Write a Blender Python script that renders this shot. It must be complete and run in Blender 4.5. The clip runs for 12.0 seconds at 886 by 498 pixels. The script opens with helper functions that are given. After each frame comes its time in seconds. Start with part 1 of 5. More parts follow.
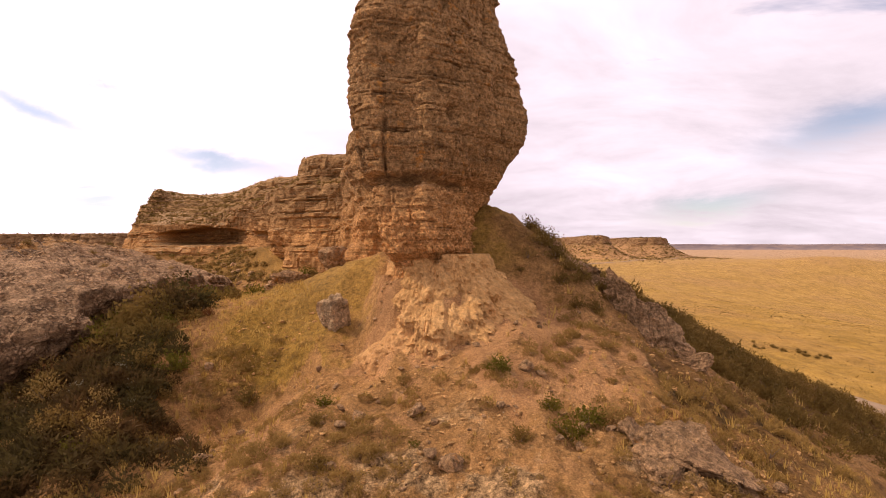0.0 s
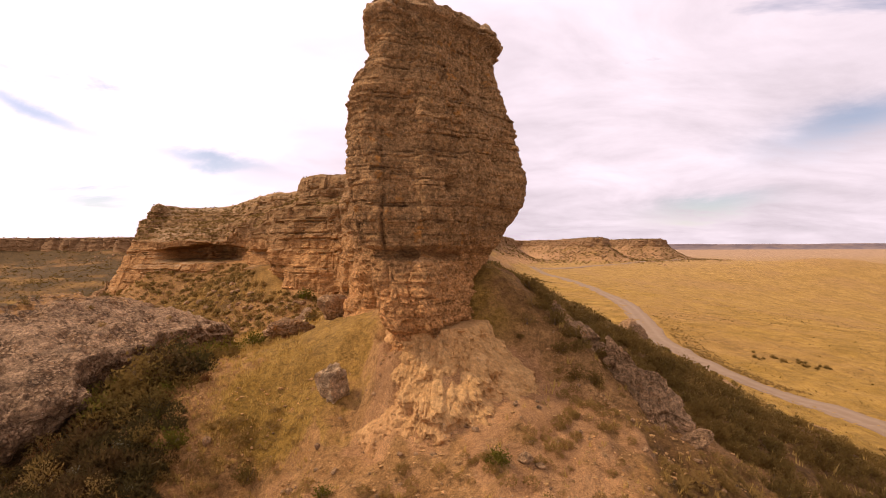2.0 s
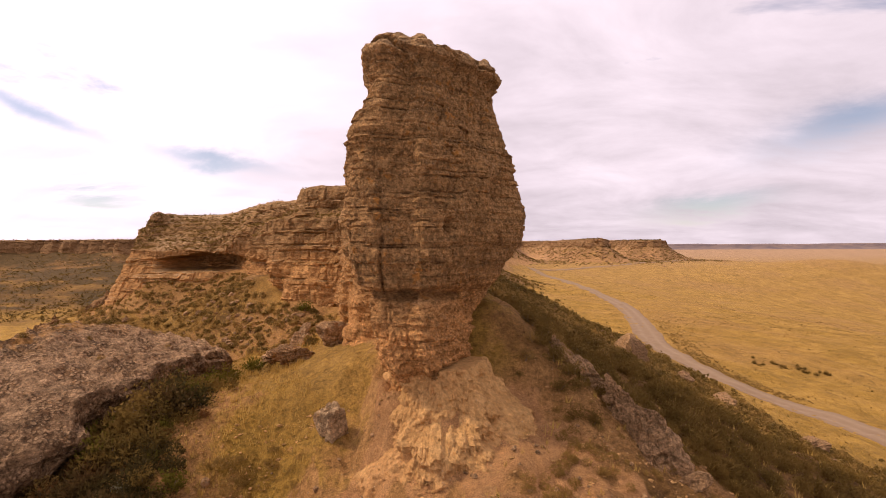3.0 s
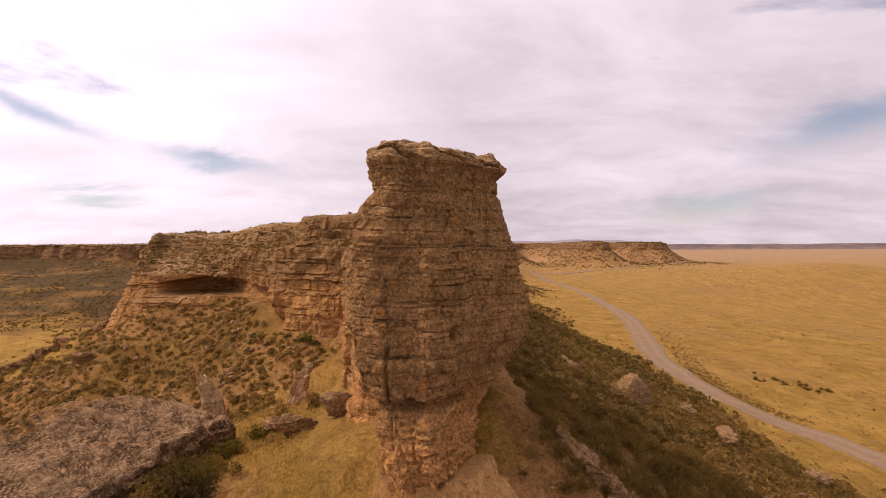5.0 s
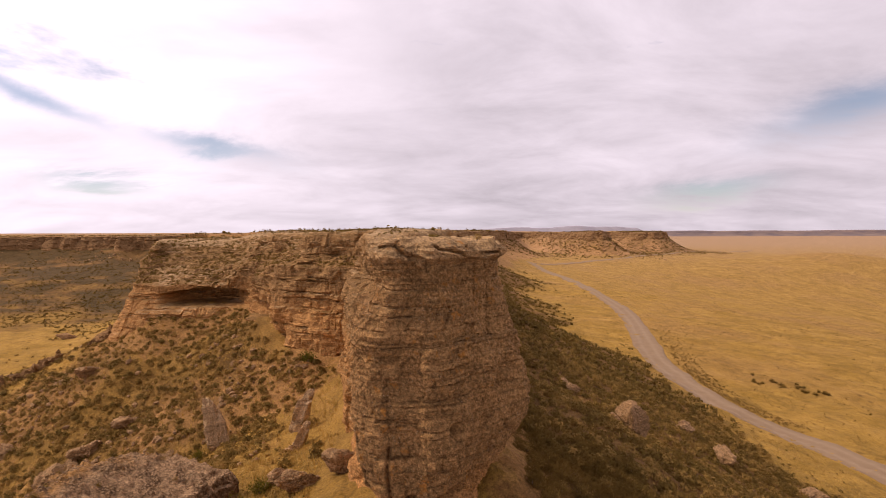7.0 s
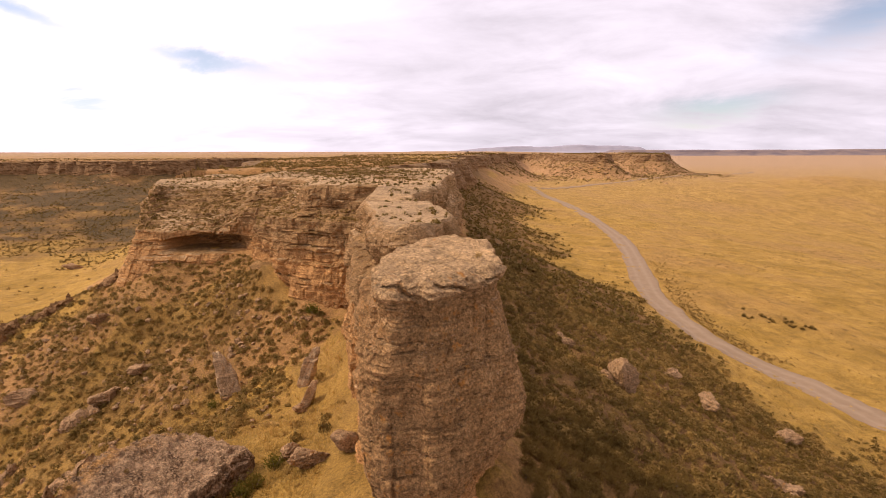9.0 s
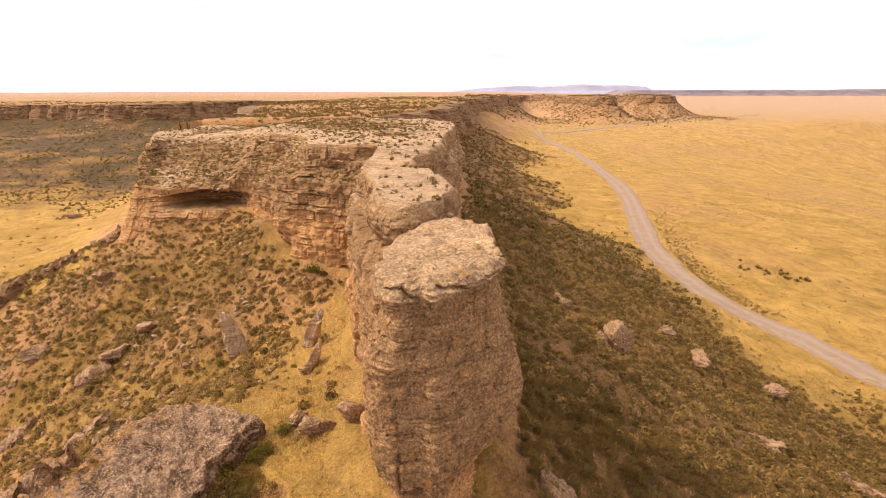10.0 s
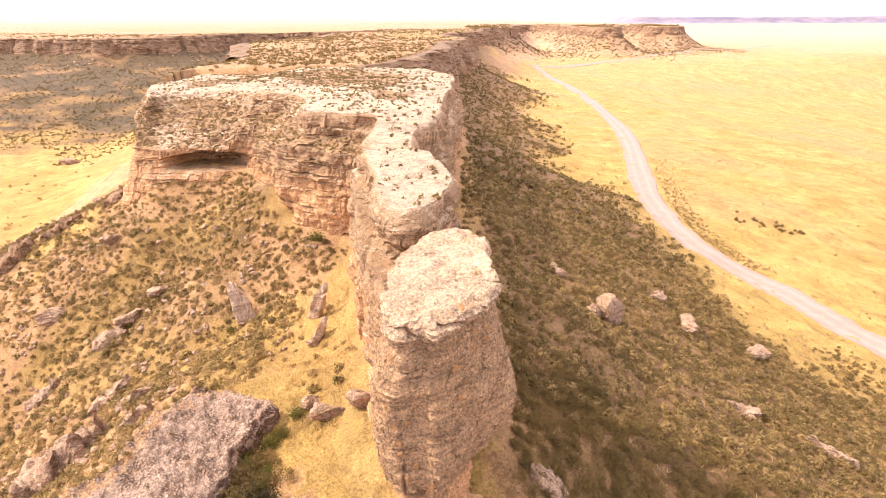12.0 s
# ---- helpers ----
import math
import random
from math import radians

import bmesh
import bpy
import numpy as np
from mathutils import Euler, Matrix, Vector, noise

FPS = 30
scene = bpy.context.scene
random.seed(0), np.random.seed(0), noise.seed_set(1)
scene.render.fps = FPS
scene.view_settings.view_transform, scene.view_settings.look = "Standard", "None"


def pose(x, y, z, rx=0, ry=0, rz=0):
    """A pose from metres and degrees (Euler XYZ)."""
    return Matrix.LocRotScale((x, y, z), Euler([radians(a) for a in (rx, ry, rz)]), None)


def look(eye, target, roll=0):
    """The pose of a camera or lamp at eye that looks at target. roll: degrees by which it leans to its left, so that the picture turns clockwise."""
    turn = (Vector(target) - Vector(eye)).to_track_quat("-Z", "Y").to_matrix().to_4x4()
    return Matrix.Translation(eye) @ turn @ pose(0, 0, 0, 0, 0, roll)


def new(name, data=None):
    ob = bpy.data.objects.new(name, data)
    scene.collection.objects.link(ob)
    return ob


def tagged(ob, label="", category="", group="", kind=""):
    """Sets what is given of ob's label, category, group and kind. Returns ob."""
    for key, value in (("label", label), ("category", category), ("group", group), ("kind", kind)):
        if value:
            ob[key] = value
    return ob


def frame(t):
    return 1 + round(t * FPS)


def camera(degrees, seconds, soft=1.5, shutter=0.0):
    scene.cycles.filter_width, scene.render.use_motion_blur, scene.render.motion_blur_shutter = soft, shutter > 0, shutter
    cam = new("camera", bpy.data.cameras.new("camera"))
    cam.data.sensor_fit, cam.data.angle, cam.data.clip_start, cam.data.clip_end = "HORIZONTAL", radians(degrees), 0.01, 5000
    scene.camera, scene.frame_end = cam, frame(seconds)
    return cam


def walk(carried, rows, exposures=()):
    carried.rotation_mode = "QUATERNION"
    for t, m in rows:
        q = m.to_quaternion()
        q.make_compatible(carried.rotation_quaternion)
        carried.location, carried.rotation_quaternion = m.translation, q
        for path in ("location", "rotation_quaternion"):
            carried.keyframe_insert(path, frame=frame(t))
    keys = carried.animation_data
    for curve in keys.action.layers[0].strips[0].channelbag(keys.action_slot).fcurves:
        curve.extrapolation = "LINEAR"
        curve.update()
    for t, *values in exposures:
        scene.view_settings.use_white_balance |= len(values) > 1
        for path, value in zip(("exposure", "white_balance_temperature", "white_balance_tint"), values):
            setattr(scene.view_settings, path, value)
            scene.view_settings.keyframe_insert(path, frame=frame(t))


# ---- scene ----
from mathutils.bvhtree import BVHTree
from mathutils.geometry import delaunay_2d_cdt

cam = camera(79.4, 12.0, 0.6)
METRES, EYE, TILT, LEAN, TURN = 20.0, 18.0, -0.3, 0.0, 0.0
ROWS = [
    (0.0, 0.0, 0.0, 0.0, 0.0, 0.0, -0.0),
    (0.5, 0.0006, 0.0003, 0.0272, -0.0, -0.0, 0.01),
    (1.0, 0.0006, 0.0006, 0.0547, -0.03, -0.01, 0.04),
    (1.5, 0.001, 0.0024, 0.0839, -0.02, -0.01, 0.08),
    (2.0, 0.0018, 0.0039, 0.1129, -0.02, -0.0, 0.11),
    (2.5, 0.0029, 0.0043, 0.1437, -0.02, 0.0, 0.15),
    (3.0, 0.0038, 0.005, 0.1757, -0.04, -0.01, 0.15),
    (5.0, -0.004, 0.0082, 0.3418, -0.01, -0.05, 0.17),
    (5.5, -0.0048, 0.0076, 0.3837, -0.01, -0.08, 0.17),
    (6.0, -0.0047, 0.0074, 0.4253, 0.01, -0.08, 0.18),
    (6.5, -0.0042, 0.0072, 0.4694, 0.01, -0.52, 0.18),
    (8.5, -0.0062, 0.0064, 0.6545, -0.03, -7.34, 0.15),
    (9.0, -0.0064, 0.0063, 0.7028, -0.02, -10.16, 0.15),
    (9.5, -0.0075, 0.0069, 0.7512, -0.03, -13.14, 0.14),
    (10.0, -0.0085, 0.0074, 0.8006, -0.03, -16.27, 0.14),
    (10.5, -0.0092, 0.0074, 0.8498, -0.03, -19.44, 0.13),
    (11.0, -0.0097, 0.0063, 0.8997, -0.04, -22.53, 0.14),
    (11.5, -0.0103, 0.0062, 0.9497, -0.07, -23.19, 0.12),
    (12.0, -0.0105, 0.0059, 0.9995, -0.11, -23.29, 0.1),
]

EXPOSURES = [(0.0, -0.36, 6700, 22), (2.5, -0.5, 6700, 22), (5.5, -0.73, 6700, 21), (6.5, -0.73, 6600, 20), (8.5, -0.57, 6500, 19), (9.5, -0.14, 6250, 16),
             (10.5, 0.47, 5700, 14), (11.2, 0.86, 5280, 15), (12.0, 1.08, 5050, 17)]
walk(cam, [(t, pose(0, 0, EYE, TILT, LEAN, TURN) @ pose(METRES * x, METRES * y, METRES * z, 90 + pitch, roll, yaw)) for t, x, y, z, yaw, pitch, roll in ROWS], EXPOSURES)

# ---- light ----
SUN_AZ, SUN_EL = radians(-88), radians(46)      # azimuth from +y towards +x
SUN_WAY = Vector((math.sin(SUN_AZ) * math.cos(SUN_EL), math.cos(SUN_AZ) * math.cos(SUN_EL), math.sin(SUN_EL)))
sun = new("sun", bpy.data.lights.new("sun", "SUN"))
sun.data.energy, sun.data.angle, sun.data.color = 3.4, radians(2.5), (1.0, 0.865, 0.63)
sun.matrix_world = look(SUN_WAY * 500, (0, 0, 0))


def build_world():
    """Thin broken cloud over a Nishita sky, brightest round the veiled sun."""
    w = bpy.data.worlds.new("sky")
    scene.world = w
    w.use_nodes = True
    nt = w.node_tree
    nt.nodes.clear()
    N, L = nt.nodes.new, nt.links.new
    out, bg, bgc, mix = N("ShaderNodeOutputWorld"), N("ShaderNodeBackground"), N("ShaderNodeBackground"), N("ShaderNodeMixShader")
    sky = N("ShaderNodeTexSky")
    sky.sky_type, sky.sun_disc, sky.sun_elevation, sky.sun_rotation = "NISHITA", False, SUN_EL, SUN_AZ
    sky.dust_density = 0.3
    L(sky.outputs[0], bg.inputs[0])
    bg.inputs[1].default_value = 0.15
    tc, sep = N("ShaderNodeTexCoord"), N("ShaderNodeSeparateXYZ")
    L(tc.outputs["Generated"], sep.inputs[0])

    def op(kind, a, b=None, c=None):
        n = N("ShaderNodeMath")
        n.operation = kind
        for i, v in enumerate((a, b, c)):
            if v is None:
                continue
            if isinstance(v, (int, float)):
                n.inputs[i].default_value = v
            else:
                L(v, n.inputs[i])
        return n.outputs[0]
    zc = op("ADD", op("MAXIMUM", sep.outputs[2], 0.0), 0.22)
    u, v = op("DIVIDE", sep.outputs[0], zc), op("DIVIDE", sep.outputs[1], zc)
    comb = N("ShaderNodeCombineXYZ")
    L(u, comb.inputs[0]), L(v, comb.inputs[1])
    n1, n2 = N("ShaderNodeTexNoise"), N("ShaderNodeTexNoise")
    for n, sc, de in ((n1, 0.9, 7.0), (n2, 1.4, 9.0)):
        n.inputs["Scale"].default_value, n.inputs["Detail"].default_value = sc, de
        n.inputs["Roughness"].default_value, n.inputs["Distortion"].default_value = 0.6, 0.35
        mp = N("ShaderNodeMapping")
        mp.inputs["Location"].default_value = (3.1 + sc, 7.7, 0.4)
        mp.inputs["Scale"].default_value = (0.9, 1.25, 1)
        mp.inputs["Rotation"].default_value = (0, 0, 0.5)
        L(comb.outputs[0], mp.inputs[0]), L(mp.outputs[0], n.inputs["Vector"])
    cover = N("ShaderNodeMapRange")
    cover.inputs[1].default_value, cover.inputs[2].default_value = 0.22, 0.34
    L(n1.outputs[0], cover.inputs[0])
    # thin blue gaps between the cloud streaks: across, up, half length, half height, tilt
    ahead = op("MAXIMUM", sep.outputs[1], 0.02)
    gu, gw = op("DIVIDE", sep.outputs[0], ahead), op("DIVIDE", sep.outputs[2], ahead)
    gap = 0.0
    for cu, cw, a, b, tilt in ((0.78, 0.235, 0.16, 0.034, 0.22), (-0.77, 0.265, 0.13, 0.02, -0.42), (-0.43, 0.165, 0.11, 0.019, -0.25), (-0.65, 0.1, 0.09, 0.013, 0.0), (0.5, 0.075, 0.1, 0.02, 0.1)):
        du, dw = op("SUBTRACT", gu, cu), op("SUBTRACT", gw, cw)
        dw = op("ADD", op("SUBTRACT", dw, op("MULTIPLY", du, tilt)), op("MULTIPLY", op("SUBTRACT", n2.outputs[0], 0.5), 0.14))
        q = op("ADD", op("POWER", op("ABSOLUTE", op("DIVIDE", du, a)), 2.0), op("POWER", op("ABSOLUTE", op("DIVIDE", dw, b)), 2.0))
        gap = op("ADD", op("POWER", 2.718, op("MULTIPLY", q, -1.0)), gap)
    covered = op("MULTIPLY", cover.outputs[0], op("SUBTRACT", 1.0, op("MINIMUM", op("MULTIPLY", gap, 0.74), 1.0)))
    dot = N("ShaderNodeVectorMath")
    dot.operation = "DOT_PRODUCT"
    dot.inputs[1].default_value = Vector((-0.62, 0.3, 0.72)).normalized()      # thin bright cloud beside the sun
    L(tc.outputs["Generated"], dot.inputs[0])
    glow = op("POWER", op("MAXIMUM", dot.outputs["Value"], 0.0), 2.0)
    thick = op("MULTIPLY_ADD", n2.outputs[0], 1.3, 0.45)
    # a thicker grey cloud ahead
    cq = op("ADD", op("POWER", op("ABSOLUTE", op("DIVIDE", op("ADD", gu, op("MULTIPLY_ADD", n2.outputs[0], 0.5, -0.27)), 0.19)), 2.0), op("POWER", op("ABSOLUTE", op("DIVIDE", op("SUBTRACT", gw, 0.36), 0.2)), 2.0))
    heavy = op("SUBTRACT", 1.0, op("MULTIPLY", op("POWER", 2.718, op("MULTIPLY", cq, -1.0)), 0.17))
    bright = op("MULTIPLY", op("MULTIPLY_ADD", glow, 1.35, thick), heavy)
    bgc.inputs[0].default_value = (1.0, 0.925, 0.985, 1)
    L(bright, bgc.inputs[1])
    L(covered, mix.inputs[0]), L(bg.outputs[0], mix.inputs[1]), L(bgc.outputs[0], mix.inputs[2])
    L(mix.outputs[0], out.inputs[0])


build_world()


# ---- noise and mesh tools ----
def hsh(i, j, k, s):
    h = (i.astype(np.int64) * 374761393 + j.astype(np.int64) * 668265263 + k.astype(np.int64) * 2147483647 + s * 974634777) & 0xFFFFFFFF
    h = ((h ^ (h >> 13)) * 1274126177) & 0xFFFFFFFF
    h = ((h ^ (h >> 16)) * 2246822519) & 0xFFFFFFFF
    return ((h ^ (h >> 15)) & 0xFFFFFF) / float(0xFFFFFF)


def vn(x, y, z, s=0):
    """Smooth value noise, -1 to 1."""
    x, y, z = np.broadcast_arrays(np.asarray(x, float), y, z)
    i, j, k = np.floor(x), np.floor(y), np.floor(z)
    a, b, c = x - i, y - j, z - k
    a, b, c = (q * q * q * (q * (q * 6 - 15) + 10) for q in (a, b, c))
    r = 0
    for di, wa in ((0, 1 - a), (1, a)):
        for dj, wb in ((0, 1 - b), (1, b)):
            w = wa * wb
            r = r + w * ((1 - c) * hsh(i + di, j + dj, k, s) + c * hsh(i + di, j + dj, k + 1, s))
    return r * 2 - 1


def fbm(x, y, z=0.0, octaves=4, s=0, gain=0.5):
    r, amp = 0, 1.0
    x, y, z = np.asarray(x, float), np.asarray(y, float), np.asarray(z, float)
    for o in range(octaves):
        r = r + amp * vn(x, y, z, s + o)
        amp *= gain
        x, y, z = x * 2.03 + 5.1, y * 2.03 + 1.7, z * 2.03 + 9.2
    return r


def sst(a, b, x):
    t = np.clip((x - a) / (b - a), 0, 1)
    return t * t * (3 - 2 * t)


def softplus(x, w):
    return w * np.logaddexp(0, x / w)


def softmin(a, b, w):
    return -w * np.logaddexp(-a / w, -b / w)


def mesh_of(name, verts, faces, smooth=False, attrs=()):
    me = bpy.data.meshes.new(name)
    verts = np.asarray(verts, np.float32).reshape(-1, 3)
    faces = np.asarray(faces, np.int32)
    n = faces.shape[1]
    me.vertices.add(len(verts)), me.loops.add(faces.size), me.polygons.add(len(faces))
    me.vertices.foreach_set("co", verts.ravel())
    me.loops.foreach_set("vertex_index", faces.ravel())
    me.polygons.foreach_set("loop_start", np.arange(0, faces.size, n, dtype=np.int32))
    me.polygons.foreach_set("use_smooth", np.full(len(faces), smooth))
    for key, val in attrs:
        at = me.attributes.new(key, "FLOAT", "POINT")
        at.data.foreach_set("value", np.asarray(val, np.float32))
    me.update(calc_edges=True)
    me.validate()
    return me


def part(name, me, material, parent=None, label=""):
    """One mesh object, under a thing or a part."""
    ob = new(name, me)
    if material and not me.materials:
        me.materials.append(material)
    if parent:
        ob.parent = parent
    return tagged(ob, label)


def grid_faces(nr, nc, wrap=False):
    idx = np.arange(nr * nc).reshape(nr, nc)
    nxt = np.roll(idx, -1, axis=1) if wrap else idx[:, 1:]
    cur = idx if wrap else idx[:, :-1]
    return np.stack([cur[:-1], nxt[:-1], nxt[1:], cur[1:]], -1).reshape(-1, 4)


def seg_dist(px, py, poly):
    """Distance to a closed outline and whether inside."""
    best, inside = np.full(px.shape, 1e18), np.zeros(px.shape, bool)
    for (ax, ay), (bx, by) in zip(poly, np.roll(poly, -1, axis=0)):
        dx, dy = bx - ax, by - ay
        t = np.clip(((px - ax) * dx + (py - ay) * dy) / (dx * dx + dy * dy + 1e-9), 0, 1)
        best = np.minimum(best, (px - ax - t * dx) ** 2 + (py - ay - t * dy) ** 2)
        cross = (ay > py) != (by > py)
        with np.errstate(divide="ignore", invalid="ignore"):
            inside ^= cross & (px < (bx - ax) * (py - ay) / (by - ay + 1e-12) + ax)
    return np.sqrt(best), inside


def spline(points, n, closed=True):
    """Catmull-Rom through the points, n samples, by point index."""
    p = np.asarray(points, float)
    m = len(p)
    t = np.linspace(0, m if closed else m - 1, n, endpoint=not closed)
    i = np.minimum(np.floor(t).astype(int), m - 1 if closed else m - 2)
    f = (t - i)[:, None]
    g = (lambda k: p[k % m]) if closed else (lambda k: p[np.clip(k, 0, m - 1)])
    a, b, c, d = g(i - 1), g(i), g(i + 1), g(i + 2)
    return 0.5 * (2 * b + (c - a) * f + (2 * a - 5 * b + 4 * c - d) * f ** 2 + (3 * b - a - 3 * c + d) * f ** 3)


def strata(x, y, z, run, thick, amp, seed, block=1.6):
    """Outward relief of bedded rock: uneven beds, blocks with open joints, bedding cracks."""
    wob = 0.35 * fbm(x * 0.25, y * 0.25, z * 0.12, 3, seed)
    w = z / thick + wob + 0.18 * vn(run * 0.8, z * 0.7, 0, seed + 3)
    cell = np.floor(w)
    f = w - cell
    bl = run / block * (0.7 + 0.8 * hsh(cell, cell * 0, cell * 0, seed + 4)) + 9 * hsh(cell, cell * 0 + 1, cell * 0, seed + 5) + 0.25 * vn(run * 1.3, z * 1.5, 0, seed + 6)
    bc = np.floor(bl)
    bf = bl - bc
    o = (hsh(cell, cell * 0, cell * 0 + 7, seed) - 0.5) * 1.1 + (hsh(cell, bc, cell * 0, seed + 1) - 0.5) * 0.8
    soft = hsh(cell, cell * 0 + 3, bc * 0, seed + 8)
    seen = sst(-0.25, 0.35, vn(run * 0.45 / block, cell * 3.3, z * 0.05, seed + 9))
    crack = np.exp(-(np.minimum(f, 1 - f) / 0.06) ** 2) * seen * (0.3 + 0.7 * soft) + 0.55 * np.exp(-(np.minimum(bf, 1 - bf) / 0.04) ** 2) * (hsh(cell, bc, cell * 0, seed + 2) > 0.5)
    return amp * (o - 1.0 * crack - 0.2 * (2 * f - 1) ** 2 * soft)


def fractured(x, y, z, run, seed, k=1.0):
    """Outward relief of jointed rock: level beds of uneven thickness, upright joints through groups of beds, plucked blocks, open cracks. k: size."""
    rng = np.random.default_rng(seed)
    edges = 8.0 + np.cumsum(k * (0.09 + 0.5 * rng.random(int(70 / k) + 30) ** 1.6))
    zz = z + k * (0.10 * fbm(x / (2.6 * k), y / (2.6 * k), z / (7 * k), 2, seed) + 0.025 * vn(run * 2 / k, z * 2 / k, 0, seed + 1))
    b = np.clip(np.searchsorted(edges, zz), 1, len(edges) - 1)
    g = np.minimum(zz - edges[b - 1], edges[b] - zz) / k
    u, o = np.floor(b / 4), b * 0
    jw = run / (1.05 * k) + 5 * hsh(u, o, o, seed + 2) + 0.22 * vn(run * 1.5 / k, z * 0.7 / k, 0, seed + 3)
    ji = np.floor(jw)
    jm = np.minimum(jw - ji, ji + 1 - jw) * 1.05
    size = 0.32 + 0.6 * hsh(b, o, o, seed + 4)
    bw = run / (k * size) + 9 * hsh(b, o + 1, o, seed + 5) + 0.15 * vn(run * 3 / k, z * 3 / k, 0, seed + 6)
    bi = np.floor(bw)
    bm = np.minimum(bw - bi, bi + 1 - bw) * size
    off = 0.09 * (hsh(b, o, o, seed + 7) - 0.5) + 0.10 * (hsh(u, ji, o, seed + 8) - 0.5) + 0.07 * (hsh(b, bi, o, seed + 9) - 0.5)
    off = off - 0.11 * (hsh(b, bi, o, seed + 10) > 0.95) + 0.07 * (hsh(b, bi, o, seed + 11) > 0.94)
    seen = sst(0.0, 0.45, vn(run * 0.6 / k, b * 3.3, 0, seed + 12))
    crack = 0.12 * np.exp(-(g / 0.026) ** 2) * seen + 0.07 * np.exp(-(jm / 0.03) ** 2) * (hsh(u, ji, o, seed + 13) > 0.5) + 0.05 * np.exp(-(bm / 0.03) ** 2) * (hsh(b, bi, o, seed + 14) > 0.45)
    return k * (off - crack)


def cdt_cap(ring, step, zfun, jitter=0.3, seed=1):
    """Triangles that fill an outline with inner points; returns verts and faces."""
    rng = np.random.default_rng(seed)
    lo, hi = ring.min(0), ring.max(0)
    gx, gy = np.meshgrid(np.arange(lo[0], hi[0], step), np.arange(lo[1], hi[1], step))
    g = np.stack([gx.ravel(), gy.ravel()], 1) + rng.uniform(-jitter, jitter, (gx.size, 2)) * step
    d, ins = seg_dist(g[:, 0], g[:, 1], ring)
    g = g[ins & (d > step * 0.45)]
    pts = np.concatenate([ring, g])
    res = delaunay_2d_cdt([Vector(p) for p in pts], [], [list(range(len(ring)))], 1, 1e-5)
    v = np.array([tuple(p) for p in res[0]])
    f = np.array(res[2])
    return np.column_stack([v, zfun(v[:, 0], v[:, 1])]), f


# ---- materials ----
def material(name, rough=0.95):
    m = bpy.data.materials.new(name)
    m.use_nodes = True
    b = m.node_tree.nodes["Principled BSDF"]
    b.inputs["Roughness"].default_value = rough
    b.inputs["Specular IOR Level"].default_value = 0.15
    return m, m.node_tree, b


class Mat:
    """Small helper for node chains."""
    def __init__(self, name, rough=0.95):
        self.m, self.nt, self.b = material(name, rough)
        self.N, self.L = self.nt.nodes.new, self.nt.links.new
        self.geo = self.N("ShaderNodeNewGeometry")
        self.pos = self.geo.outputs["Position"]
        self.tone = (1, 1, 1)

    def noise(self, scale, detail=5.0, rough=0.6, stretch=(1, 1, 1), distort=0.0, kind="Fac"):
        mp, n = self.N("ShaderNodeMapping"), self.N("ShaderNodeTexNoise")
        mp.inputs["Scale"].default_value = stretch
        self.L(self.pos, mp.inputs[0]), self.L(mp.outputs[0], n.inputs["Vector"])
        for k, v in (("Scale", scale), ("Detail", detail), ("Roughness", rough), ("Distortion", distort)):
            n.inputs[k].default_value = v
        return n.outputs[kind]

    def voronoi(self, scale, feature="F1", out="Distance", stretch=(1, 1, 1)):
        mp, n = self.N("ShaderNodeMapping"), self.N("ShaderNodeTexVoronoi")
        mp.inputs["Scale"].default_value = stretch
        n.feature = feature
        n.inputs["Scale"].default_value = scale
        self.L(self.pos, mp.inputs[0]), self.L(mp.outputs[0], n.inputs["Vector"])
        return n.outputs[out]

    def ramp(self, fac, stops):
        n = self.N("ShaderNodeValToRGB")
        e = n.color_ramp.elements
        while len(e) < len(stops):
            e.new(0.5)
        for el, (p, c) in zip(e, stops):
            el.position, el.color = p, (*c, 1) if len(c) == 3 else c
        self.L(fac, n.inputs[0])
        return n.outputs[0]

    def span(self, fac, a, b, c=0.0, d=1.0):
        n = self.N("ShaderNodeMapRange")
        self.L(fac, n.inputs[0])
        for i, v in enumerate((a, b, c, d)):
            n.inputs[i + 1].default_value = v
        return n.outputs[0]

    def mix(self, fac, a, b, blend="MIX"):
        n = self.N("ShaderNodeMix")
        n.data_type, n.blend_type = "RGBA", blend
        for sock, v in ((n.inputs[0], fac), (n.inputs[6], a), (n.inputs[7], b)):
            if isinstance(v, (int, float)):
                sock.default_value = v
            elif isinstance(v, tuple):
                sock.default_value = (*v, 1)
            else:
                self.L(v, sock)
        return n.outputs[2]

    def op(self, kind, a, b=0.0):
        n = self.N("ShaderNodeMath")
        n.operation = kind
        for s, v in zip(n.inputs, (a, b)):
            if isinstance(v, (int, float)):
                s.default_value = v
            else:
                self.L(v, s)
        return n.outputs[0]

    def attr(self, name):
        n = self.N("ShaderNodeAttribute")
        n.attribute_name = name
        return n.outputs["Fac"]

    def axis(self, what="z", normal=False):
        n = self.N("ShaderNodeSeparateXYZ")
        self.L(self.geo.outputs["Normal"] if normal else self.pos, n.inputs[0])
        return n.outputs["xyz".index(what)]

    def finish(self, colour, height=None, strength=0.5, dist=0.05):
        self.L(self.mix(1.0, colour, self.tone, "MULTIPLY"), self.b.inputs["Base Color"])
        if height is not None:
            bp = self.N("ShaderNodeBump")
            bp.inputs["Strength"].default_value, bp.inputs["Distance"].default_value = strength, dist
            self.L(height, bp.inputs["Height"]), self.L(bp.outputs[0], self.b.inputs["Normal"])
        return self.m


